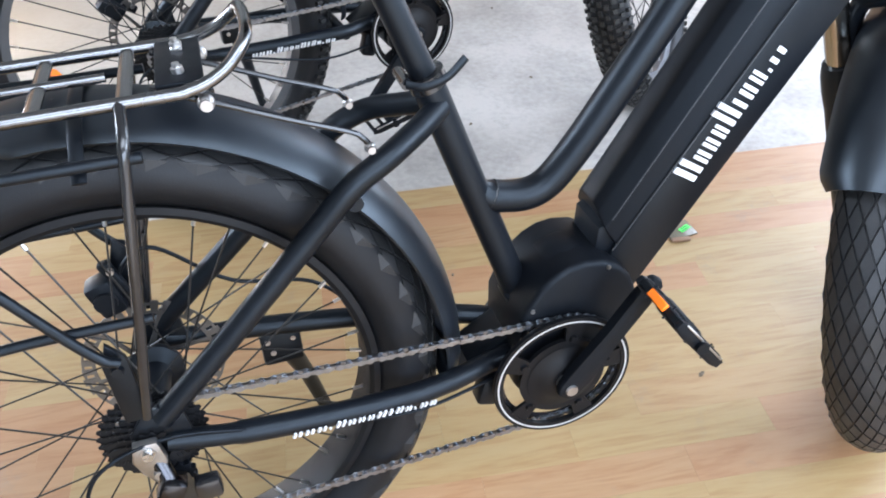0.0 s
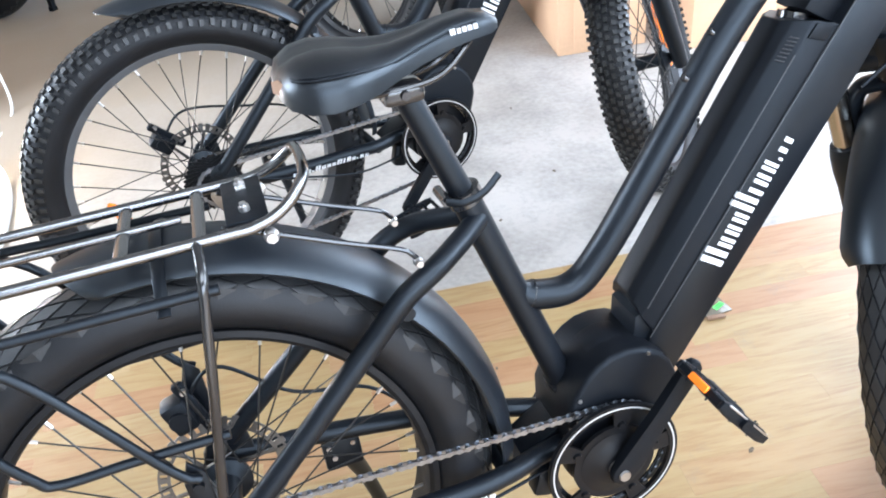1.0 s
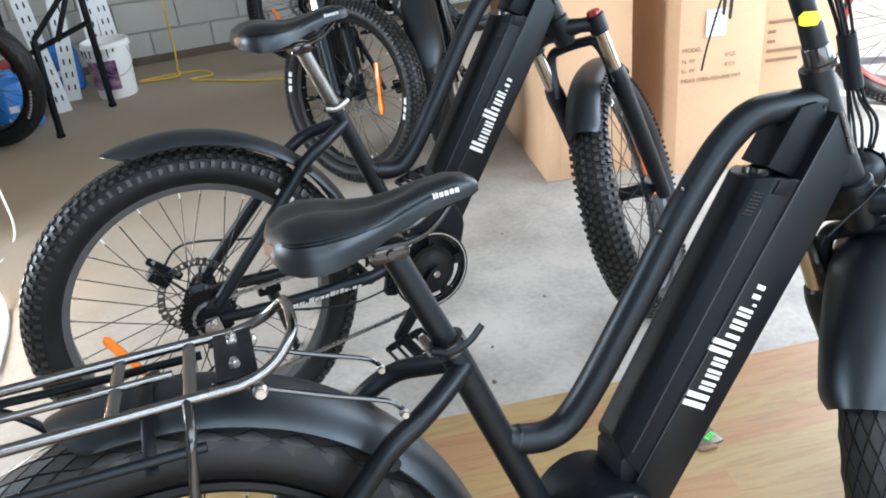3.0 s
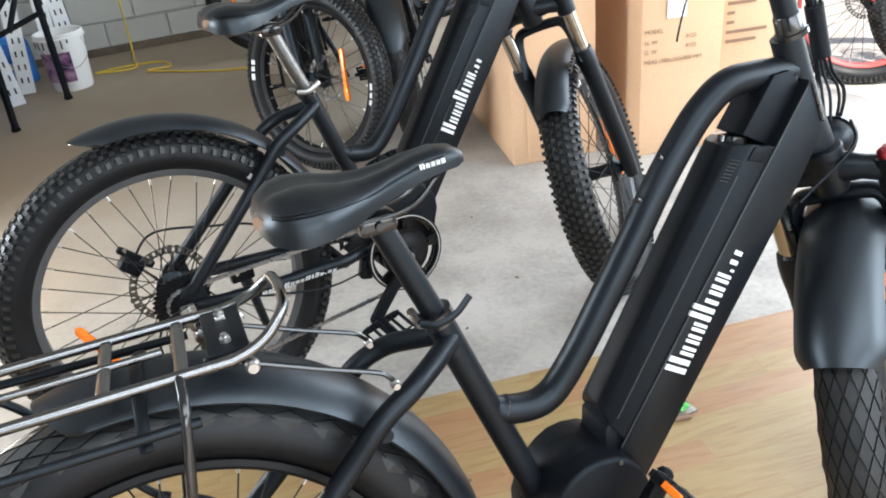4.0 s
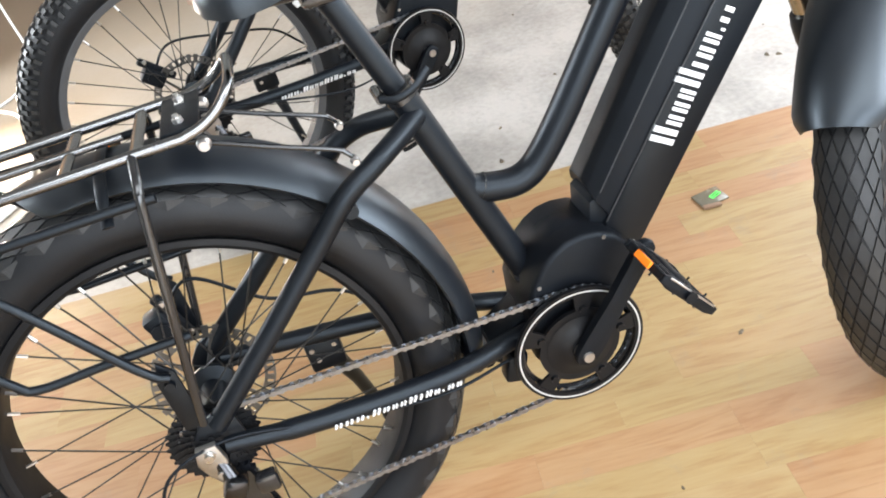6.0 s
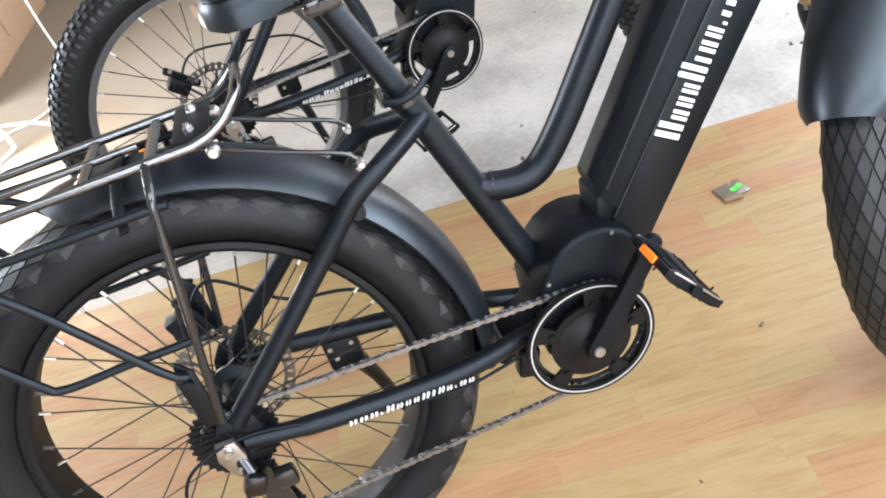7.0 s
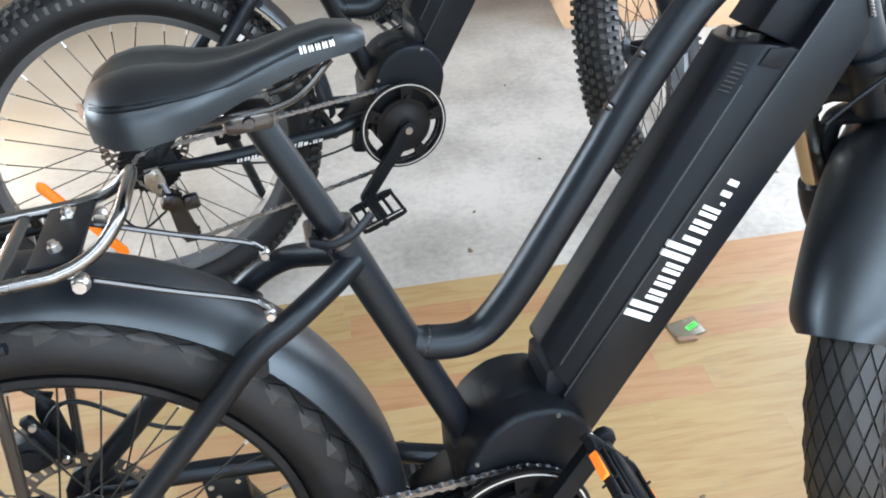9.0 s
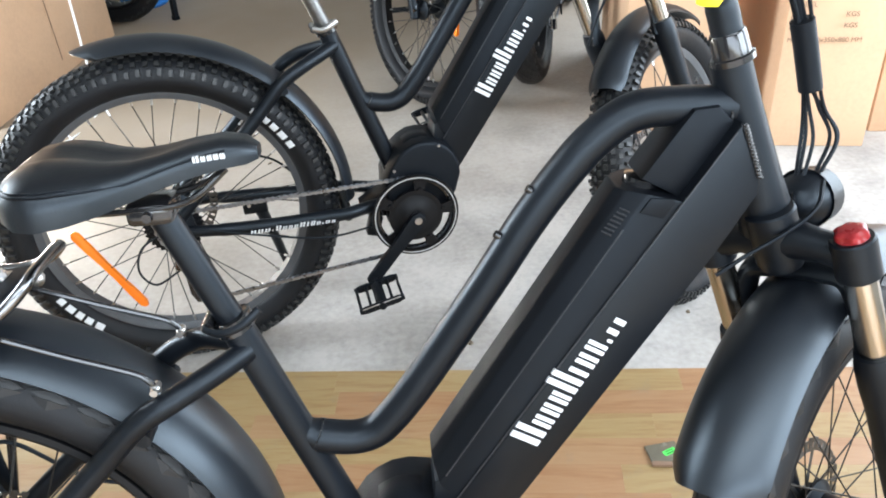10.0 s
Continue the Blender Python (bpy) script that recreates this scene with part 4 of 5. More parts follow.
    rod(bm, (tp[0], 0.004, tp[1] - 0.006), (tp[0] + 0.003, 0.004, tp[1] + 0.006), 0.019, 18)
    part("battery_cap", bm, GLOSS, bt)
    for n0, a0, a1 in ((0.1955, 0.71, 1.24), (0.1655, 0.745, 1.1)):
        p, q = dt(a0, n0), dt(a1, n0 - (0.0225 if n0 > 0.18 else 0.0215))
        bm = bmesh.new()
        y = -half - 0.0004 if n0 > 0.18 else -0.0414
        tube(bm, [(p[0], y, p[1]), (q[0], y, q[1])], 0.0009, 6)
        part("seam_line", bm, DARKGREY, bt)
    for k in range(7):
        p, q = dt(1.085 + 0.005 * k, 0.1305), dt(1.088 + 0.005 * k, 0.1385)
        bm = bmesh.new()
        tube(bm, [(p[0], -0.0318, p[1]), (q[0], -0.039, q[1])], 0.0009, 6)
        part("grip_rib", bm, DARKGREY, bt)
    mot = bmesh.new()
    slab([(0.452, 0.368), (0.465, 0.397), (0.4845, 0.425), (0.5, 0.438), (0.52, 0.448), (0.543, 0.4505), (0.569, 0.4457), (0.592, 0.432), (0.608, 0.412), (0.617, 0.388), (0.618, 0.365), (0.606, 0.325)] + circle(0.508, 0.296, 0.064, 115, 250, 12), -0.066, 0.05, 0.008, mot, 3)
    mt = part("motor", mot, PLASTIC, bike, "black mid-drive motor housing")
    bm = bmesh.new()
    tube(bm, [(0.537, -0.035, 0.399), (0.537, -0.028, 0.399), (0.537, 0.01, 0.399), (0.537, 0.018, 0.399)], [0.048, 0.053, 0.053, 0.047], 36, side=(1, 0, 0))
    part("motor_core", bm, PLASTIC, mt)
    for p in ((0.573, 0.437), (0.472, 0.394)):
        bm = bmesh.new()
        bolt_head(bm, (p[0], -0.066, p[1]), 0.0032, 0.002)
        part("motor_screw", bm, STEEL, mt)
    part("motor_bracket", slab([(0.567, 0.42), (0.602, 0.42), (0.602, 0.455), (0.587, 0.482), (0.573, 0.474)], -0.034, 0.034, 0.004), PAINT, bike)
    part("motor_bracket", slab([(0.455, 0.384), (0.47, 0.392), (0.482, 0.368), (0.47, 0.343), (0.46, 0.35)], -0.02, 0.02, 0.004), PAINT, bike)
    chainring(bike, crank, wdz)
    derailleur(bike, wdz)
    c = caliper(bike, (0, 0, 0.36 + wdz), 0.082 if tyre == "fat" else 0.066, -46 if tyre == "knob" else -17)
    bm = bmesh.new()
    tube(bm, bez([c, c + Vector((0.06, 0.0, 0.055)), (0.12, 0.09, 0.43), (0.22, 0.09, 0.40), (0.3, 0.075, 0.33), (0.42, 0.05, 0.31)]), 0.0028, 8)
    part("brake_hose", bm, PLASTIC, bike)
    # kickstand and its bracket on the far chain stay
    bm = block((0.056, 0.024, 0.056), (0.163, 0.1, 0.3), 0.005)
    tube(bm, [(0.165, 0.108, 0.3), (0.19, 0.15, 0.19), (0.215, 0.185, 0.055), (0.215, 0.187, 0.05)], [0.017, 0.012, 0.01, 0.012], 12)
    ks = part("kickstand", bm, PAINT, bike, "black side kickstand")
    for x, z in ((0.145, 0.315), (0.18, 0.315), (0.15, 0.295)):
        bm = bmesh.new()
        bolt_head(bm, (x, 0.09, z), 0.0045, 0.004)
        part("kickstand_bolt", bm, STEEL, ks)
    # seat clamp
    cp = Vector((0.371, 0, 0.7005))
    d = Vector((0.339, 0, -0.941))
    bm = bmesh.new()
    tube(bm, [cp - d * 0.004, cp - d * 0.003, cp + d * 0.013, cp + d * 0.014], [0.019, 0.0225, 0.0225, 0.02], 20)
    rod(bm, cp + Vector((-0.024, -0.018, 0.0)), cp + Vector((-0.024, 0.02, 0.0)), 0.0065, 12)
    cl = part("seat_clamp", bm, GLOSS, bike, "quick-release seat clamp")
    bm = bmesh.new()
    reach = 1.0 if tyre == "fat" else 0.62
    tube(bm, bez([cp + Vector((-0.026, -0.022, 0.002)), cp + Vector((-0.008, -0.031, 0.0)), cp + Vector((0.016 * reach, -0.034, 0.008)), cp + Vector((0.038 * reach, -0.03, 0.024 * reach))]), 0.0045 if tyre == "fat" else 0.0058, 8, flat=0.45)
    part("clamp_lever", bm, PAINT if tyre == "fat" else DULLSTEEL, cl)
    bike_saddle(bike)
    # wheels
    hub_m = hub if hub is not None else pose(0, 0, 0.36 + wdz)
    rear_refl = [(-122, 0.186, 63, 1.18)] if tyre == "knob" else []
    wheel(bike, "rear_wheel", tyre, hub_m @ Matrix.Scale(rs, 4), 3.0, True, 1, rear_refl, rim_mat=rim_mat, marks=rear_marks)
    rf, ffx = rear_fender, front_fender
    fd = part("rear_fender", fender(*rf, fender_r or 0.385, fw, 0.03 if tyre == "fat" else 0.021, cut=0.08 if tyre == "fat" else 0.11), FENDER, bike, "matt black plastic mudguard", m=hub_m)
    fork(bike, S, spread or (0.08 if tyre == "fat" else 0.066), ffx, (0.40 if tyre == "fat" else 0.386, fw * 0.9, 0.036 if tyre == "fat" else 0.026), (fx, 0, 0.36 + fdz), crown, fs, lead)
    wheel(bike, "front_wheel", tyre, S @ Matrix.Translation((fx, 0, 0.36 + fdz)) @ Matrix.Diagonal((fs, fwide, fs, 1)), 7.0, False, 1, [(24, 0.178, 114, 0.24)] if tyre == "fat" else [(75, 0.16, 80)], rim_mat=rim_mat, marks=front_marks)
    # marks
    bars = [1.45, 0.9, 0.85, 0.85, 1.3, 0.5, 0.95, 0.85, 0.3, 0.55, 0.55]
    tall = [1.55, 1, 1, 1, 1.6, 1, 1, 1, 0.25, 0.55, 0.55]
    p, q = dt(0.836, 0.2305), dt(1.02, 0.2145)
    decal_bars(bike, p, q, -half - 0.0012, 0.0238, bars, tall)
    bars = [1, 1, 1, 0.3, 1, 0.8, 0.7, 0.7, 1, 0.4, 0.8, 0.7, 0.3, 0.8, 0.7]
    tall = [1, 1, 1, 0.3, 1.5, 1, 1, 1, 1.5, 1.4, 1.5, 1, 0.3, 1, 1]
    y = -0.1 if tyre == "fat" else -0.088
    a, b = Vector(drop((0.154, y - 0.0112, 0.329), wdz)), Vector(drop((0.33, y + 0.0042, 0.310), wdz))
    stay_marks(bike, a, b, bars, tall)
    return bike, S


def stay_marks(bike, a, b, widths, tall):
    """The maker's mark on the chain stay, as bars that follow the tube's side."""
    gap = 0.5
    total = sum(widths) + gap * (len(widths) - 1)
    pos = 0.0
    d = (b - a)
    dn = d.normalized()
    up = Vector((0, -0.25, 1)).normalized()
    up = (up - dn * up.dot(dn)).normalized()
    nrm = dn.cross(up)
    strokes = []
    for wd, tl in zip(widths, tall):
        strokes += [(pos, 0.34 * wd, tl), (pos + 0.66 * wd, 0.34 * wd, tl)] if wd > 0.6 else [(pos, 0.8 * wd, tl)]
        pos += wd + gap
    for at, wd, tl in strokes:
        p, q = a + d * (at / total), a + d * ((at + wd) / total)
        h = 0.0066 * tl
        lean = dn * h * 0.25
        bm = bmesh.new()
        pts = [p, q, q + up * h + lean, p + up * h + lean]
        v = [bm.verts.new(c - nrm * 0.0015) for c in pts] + [bm.verts.new(c + nrm * 0.0015) for c in pts]
        for f in ((0, 1, 2, 3), (7, 6, 5, 4), (0, 4, 5, 1), (1, 5, 6, 2), (2, 6, 7, 3), (3, 7, 4, 0)):
            bm.faces.new([v[k] for k in f])
        part("decal_bar", bm, WHITE, bike, smooth=False)


def luggage_rack(bike):
    """Black enamelled tube rack over the rear wheel; a part of its bike."""
    z = 0.752
    bm = bmesh.new()
    loop = [(-0.43, -0.03, z), (-0.44, -0.055, z), (-0.42, -0.07, z), (-0.3, -0.07, z), (0.08, -0.07, z), (0.135, -0.069, z + 0.001), (0.168, -0.063, z + 0.012), (0.19, -0.05, z + 0.03), (0.196, -0.03, z + 0.038), (0.196, 0.03, z + 0.038), (0.19, 0.05, z + 0.03), (0.168, 0.063, z + 0.012), (0.135, 0.069, z + 0.001), (0.08, 0.07, z), (-0.3, 0.07, z), (-0.42, 0.07, z), (-0.44, 0.055, z), (-0.43, 0.03, z)]
    tube(bm, bez(loop, 5), 0.0062, 12)
    rk = part("luggage_rack", bm, CHROME, bike, "glossy black-chromed tubular luggage rack")
    bm = bmesh.new()
    tube(bm, [(-0.43, 0, z), (0.06, 0, z)], 0.0045, 10)
    part("middle_rail", bm, CHROME, rk)
    for x in (0.078, 0.0, -0.15, -0.3):
        bm = bmesh.new()
        tube(bm, [(x, -0.068, z - 0.001), (x, 0.068, z - 0.001)], 0.0075, 10, flat=0.5, side=(0, 0, 1))
        part("cross_bar", bm, CHROME, rk)
    bm = block((0.044, 0.118, 0.005), (0.128, 0.0, z + 0.004), 0.0018, 2)
    pl = part("front_plate", bm, PLASTIC, rk, "flat black plate with two bolts")
    part("slot", block((0.011, 0.024, 0.001), (0.128, 0.036, z + 0.0072), 0.0), STEEL, pl)
    for y in (0.036, -0.034):
        bm = bmesh.new()
        rod(bm, (0.128, y, z + 0.006), (0.127, y, z + 0.012), 0.0058, 10)
        rod(bm, (0.127, y, z + 0.012), (0.127, y, z + 0.016), 0.0035, 8)
        part("plate_bolt", bm, STEEL, pl)
    for s in (-1, 1):
        bm = bmesh.new()
        tube(bm, bez([(0.1, s * 0.05, 0.752), (0.15, s * 0.052, 0.7325), (0.214, s * 0.054, 0.704), (0.274, s * 0.056, 0.679), (0.288, s * 0.057, 0.669), (0.296, s * 0.058, 0.656), (0.302, s * 0.062, 0.641)]), 0.0032, 8)
        st = part("front_strut", bm, GLOSS, rk, "glossy black front strut")
        for p, r in (((0.303, s * 0.063, 0.641), 0.0075), ((0.294, s * 0.058, 0.658), 0.006), ((0.147, s * 0.066, 0.738), 0.0085)):
            bm = bmesh.new()
            bmesh.ops.create_uvsphere(bm, u_segments=12, v_segments=8, radius=r, matrix=Matrix.Translation(p))
            rod(bm, (p[0], p[1] - s * 0.01, p[2]), (p[0], p[1] + s * 0.009, p[2]), r * 0.7, 8)
            part("strut_nut", bm, DULLSTEEL, st)
        y = s * 0.112
        bm = bmesh.new()
        tube(bm, bez([(0.074, s * 0.07, z), (0.0735, s * 0.1, 0.735), (0.068, y, 0.705), (0.05, y, 0.61), (0.022, s * 0.106, 0.47), (0.01, s * 0.1, 0.41)]), 0.0058, 12)
        part("rack_leg", bm, GLOSS, rk)
        bm = bmesh.new()
        tube(bm, bez([(0.085, y - s * 0.004, 0.716), (-0.1, y - s * 0.004, 0.719), (-0.3, y, 0.727), (-0.4, y * 0.95, 0.735), (-0.425, y * 0.8, 0.742), (-0.43, s * 0.07, z)]), 0.0055, 12)
        part("side_bar", bm, PAINT, rk)
        bm = bmesh.new()
        tube(bm, bez([(0.006, y, 0.5), (-0.02, y, 0.525), (-0.121, y, 0.684), (-0.2, y, 0.73)]), 0.0055, 12)
        part("side_brace", bm, PAINT, rk)
        bm = bmesh.new()
        tube(bm, bez([(0.05, y - s * 0.008, 0.541), (-0.05, y - s * 0.01, 0.541), (-0.126, y - s * 0.008, 0.542), (-0.148, y - s * 0.006, 0.562), (-0.2, y, 0.655), (-0.25, y, 0.73)]), 0.0055, 12)
        part("side_brace", bm, PAINT, rk)
        bm = slab([(-0.012, 0.41), (0.014, 0.41), (0.012, 0.5), (-0.004, 0.52), (-0.014, 0.49)], y - s * 0.012 - 0.003, y - s * 0.012 + 0.003, 0.002)
        bolt_head(bm, (0.0, y - s * 0.008, 0.485), 0.007, 0.005, (0, s, 0))
        part("rack_foot", bm, PAINT, rk)
    bm = bmesh.new()
    tube(bm, bez([(0.028, -0.106, 0.7), (0.03, -0.07, 0.728), (0.03, 0, 0.742), (0.03, 0.07, 0.728), (0.028, 0.106, 0.7)]), 0.007, 10, flat=0.35, side=(0, 0, 1))
    part("fender_bridge", bm, PAINT, rk)


def cockpit(bike, S, tag=True):
    """Stem, handlebar with grips, headlight and the cable bundle."""
    bm = bmesh.new()
    tube(bm, bez([AX_T - AX_D * 0.03, AX_T - AX_D * 0.06, (0.866, 0, 1.02), (0.842, 0, 1.09), (0.838, 0, 1.15), (0.855, 0, 1.21)]), [0.0155] * 8 + [0.0145] * 33, 16)
    st = part("stem", bm, PAINT, bike, m=S)
    if tag:
        bm = slab([(-0.017, -0.01), (-0.008, -0.013), (0.012, -0.012), (0.019, 0.0), (0.012, 0.012), (-0.01, 0.012), (-0.018, 0.004)], -0.0025, 0.0025, 0.001)
        part("oval_tag", bm, YELLOW, st, "yellow oval tag", m=Matrix.Translation((0.8545, -0.0075, 0.998)) @ Matrix.Rotation(radians(-68), 4, "Z") @ Matrix.Rotation(radians(12), 4, "Y") @ Matrix.Scale(0.68, 4))
    bm = bmesh.new()
    tube(bm, bez([(0.62, -0.34, 1.175), (0.72, -0.3, 1.20), (0.83, -0.15, 1.215), (0.865, -0.04, 1.21), (0.865, 0.04, 1.21), (0.83, 0.15, 1.215), (0.72, 0.3, 1.20), (0.62, 0.34, 1.175)]), 0.0125, 12)
    part("handlebar", bm, PAINT, bike, m=S)
    for s in (-1, 1):
        bm = bmesh.new()
        tube(bm, [(0.60, s * 0.348, 1.17), (0.605, s * 0.346, 1.171), (0.72, s * 0.3, 1.20)], [0.015, 0.019, 0.0165], 12)
        part("grip", bm, RUBBER, bike, m=S)


def headlight(bike, S):
    z = 0.776
    bm = bmesh.new()
    tube(bm, [(0.994, 0, z), (1.0, 0, z), (1.018, 0, z), (1.038, 0, z), (1.032, 0, z), (1.066, 0, z)], [0.008, 0.022, 0.034, 0.040, 0.042, 0.039], 24)
    hl = part("headlight", bm, PAINT, bike, "round black headlight", m=S @ Matrix.Translation((-0.01, 0, -0.004)) @ Matrix.Translation((1.03, 0, z)) @ Matrix.Scale(0.82, 4) @ Matrix.Translation((-1.03, 0, -z)))
    bm = bmesh.new()
    tube(bm, bez([(1.032, 0, z - 0.036), (1.017, 0, z - 0.056), (0.975, 0, z - 0.066)]), 0.006, 8)
    part("bracket", bm, STEEL, hl)
    bm = bmesh.new()
    rod(bm, (1.0655, 0, z), (1.068, 0, z), 0.036, 24)
    part("headlight_lens", bm, BUCKET, hl)


def cables(bike):
    """Control cables gathered in a sleeve in front of the head tube."""
    bm = bmesh.new()
    tube(bm, bez([(0.995, 0.052, 0.957), (1.003, 0.054, 0.93), (1.012, 0.055, 0.895), (1.015, 0.055, 0.882)]), 0.0128, 14)
    part("cable_sleeve", bm, PLASTIC, bike)
    rng = random.Random(8)
    for k in range(6):
        o = Vector((rng.uniform(-0.008, 0.008), rng.uniform(-0.008, 0.008), 0))
        end = Vector((0.976 + 0.006 * k, -0.012 + 0.012 * k, 0.77 - 0.008 * k))
        out = 0.03 if k == 5 else 0.004 * k
        pts = [Vector((0.915, 0.02, 1.17)) + o * 4, Vector((0.955, 0.042, 1.06)) + o * 2, Vector((0.993, 0.052, 0.965)) + o, Vector((1.012, 0.055, 0.895)) + o, Vector((1.018 + out * 0.4, 0.056, 0.862)) + o,
               Vector((1.02 + out, 0.048, 0.83)) + o * 1.5, Vector((1.006 + out * 0.7, 0.03, 0.798)) + o, end]
        bm = bmesh.new()
        tube(bm, bez(pts), 0.0022, 8)
        part("cable", bm, PLASTIC, bike)
    bm = bmesh.new()
    tube(bm, bez([(1.01, -0.005, 0.80), (0.99, -0.034, 0.782), (0.955, -0.044, 0.762), (0.915, -0.047, 0.742), (0.885, -0.046, 0.722)]), 0.0024, 8)
    part("cable", bm, PLASTIC, bike)


def guide_screws(bike):
    for p in ((0.666, 0.767), (0.701, 0.815)):
        bm = bmesh.new()
        c = Vector((p[0] + 0.003, -0.004, p[1] + 0.001))
        rod(bm, c, c + Vector((-0.008, 0, 0.006)), 0.005, 10, 0.0042)
        part("guide_screw", bm, GLOSS, bike)


def hanging_keys(bike):
    """Two keys and a cable tie that hang from the control cables."""
    for x, y, z, ln in ((0.816, 0.06, 1.05, 0.036), (0.83, 0.066, 1.046, 0.04)):
        bm = slab([(-0.011, 0.0), (-0.008, -0.012), (0.008, -0.012), (0.011, 0.0), (0.011, 0.018), (0.006, 0.026), (-0.006, 0.026), (-0.011, 0.018)], -0.003, 0.003, 0.0015)
        key = part("key", bm, PLASTIC, bike, "black-headed key", m=pose(x, y, z, 0, 6, -40) @ Matrix.Scale(0.8, 4))
        blade = slab([(-0.0028, 0.0), (-0.0028, -ln), (0.0, -ln - 0.004), (0.0022, -ln), (0.0028, -ln * 0.5), (0.0028, 0.0)], -0.0008, 0.0008)
        part("blade", blade, DARKGREY, key, m=Matrix.Translation((0, 0, -0.011)))
    bm = bmesh.new()
    tube(bm, bez([(0.82, 0.062, 1.055), (0.803, 0.06, 1.02), (0.782, 0.056, 0.975), (0.772, 0.054, 0.948)]), 0.0013, 6)
    part("cable_tie", bm, PLASTIC, bike)


# ---- the setting ----
def room():
    g = bmesh.new()
    bmesh.ops.create_grid(g, x_segments=40, y_segments=40, size=0.5)
    for v in g.verts:
        v.co = Vector((v.co.x * 400, v.co.y * 400, 0))
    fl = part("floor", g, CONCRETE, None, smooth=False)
    return tagged(fl, "worn grey concrete garage floor", "floor", kind="structure")


room()
# inner faces: y 5.12 behind the bikes, x -2.65 and 2.85 at the sides, y -3 behind the camera
WALL_Y = 5.12


def plain_wall(name, size, centre, material=WALLPAINT, label="painted concrete block wall"):
    ob = part(name, block(size, centre), material, None, smooth=False)
    return tagged(ob, label, "wall", kind="structure")


wall_north = plain_wall("wall_north", (5.9, 0.2, 2.8), (0.1, WALL_Y + 0.112, 1.4), MORTAR, "white painted block wall with recessed joints")
west = bmesh.new()
for size, centre in (((0.2, 4.15, 2.8), (-2.75, -1.125, 1.4)), ((0.2, 2.65, 2.8), (-2.75, 3.875, 1.4)), ((0.2, 1.6, 0.9), (-2.75, 1.75, 0.45)), ((0.2, 1.6, 0.7), (-2.75, 1.75, 2.45))):
    block(size, centre, bm=west)
tagged(part("wall_west", west, WALLPAINT, None, smooth=False), "painted wall with a window opening", "wall", kind="structure")
south = bmesh.new()
for size, centre in (((5.7, 0.2, 0.5), (0.2, -3.1, 2.55)), ((1.6, 0.2, 2.3), (-1.85, -3.1, 1.15)), ((0.4, 0.2, 2.3), (2.85, -3.1, 1.15))):
    block(size, centre, bm=south)
tagged(part("wall_south", south, DARKWALL, None, smooth=False), "dark sheeted wall with an open garage door", "wall", kind="structure")
plain_wall("wall_east_1", (0.2, 0.75, 2.8), (2.95, 4.67, 1.4))
plain_wall("wall_east_2", (0.2, 7.3, 0.4), (2.95, 0.645, 2.6))
east = bmesh.new()
for size, centre in (((0.2, 0.9, 2.4), (2.95, -2.55, 1.2)), ((0.2, 0.3, 2.4), (2.95, -0.15, 1.2)), ((0.2, 1.8, 1.2), (2.95, -1.2, 0.6)), ((0.2, 1.8, 0.1), (2.95, -1.2, 2.35))):
    block(size, centre, bm=east)
tagged(part("wall_east_3", east, WALLPAINT, None, smooth=False), "painted wall with a window opening", "wall", kind="structure")
ceil = bmesh.new()
for size, centre in (((6.0, 6.4, 0.12), (0.1, 2.2, 2.87)), ((6.0, 1.0, 0.12), (0.1, -2.7, 2.87)), ((1.8, 1.2, 0.12), (-2.0, -1.6, 2.87)), ((0.8, 1.2, 0.12), (2.7, -1.6, 2.87))):
    block(size, centre, bm=ceil)
tagged(part("ceiling", ceil, CEILING, None, smooth=False), "plain garage ceiling with a roof light opening", "ceiling", kind="structure")


tagged(part("roof_light_panel", block((3.5, 1.3, 0.03), (0.6, -1.6, 2.95)), WHITEMETAL, None, smooth=False), "translucent white roof light panel", "roof light", kind="structure")


def block_wall():
    """Painted blocks of 390 x 190 mm, proud of the mortar."""
    me = mesh_of(block((0.39, 0.02, 0.19), bevel=0.004, segs=1), "block", WALLPAINT, smooth=False)
    for row in range(8):
        for k in range(11):
            x = -1.9 + 0.402 * k + (0.201 if row % 2 else 0)
            part("block", me, None, wall_north, m=Matrix.Translation((x, WALL_Y + 0.006, 0.105 + 0.202 * row)))


# added dark strip: shadow band and damp stain at the wall's foot, as colour
tagged(part("baseboard", block((5.4, 0.02, 0.05), (0.1, WALL_Y - 0.014, 0.025), 0.003, 1), mat("stained_shadowed_base", (0.11, 0.085, 0.065), 0.8, vary=0.5, scale=9, bump=0.5, bump_scale=90), None), "dark strip for the damp stain and shadow band at the block wall's foot", "baseboard", kind="structure")


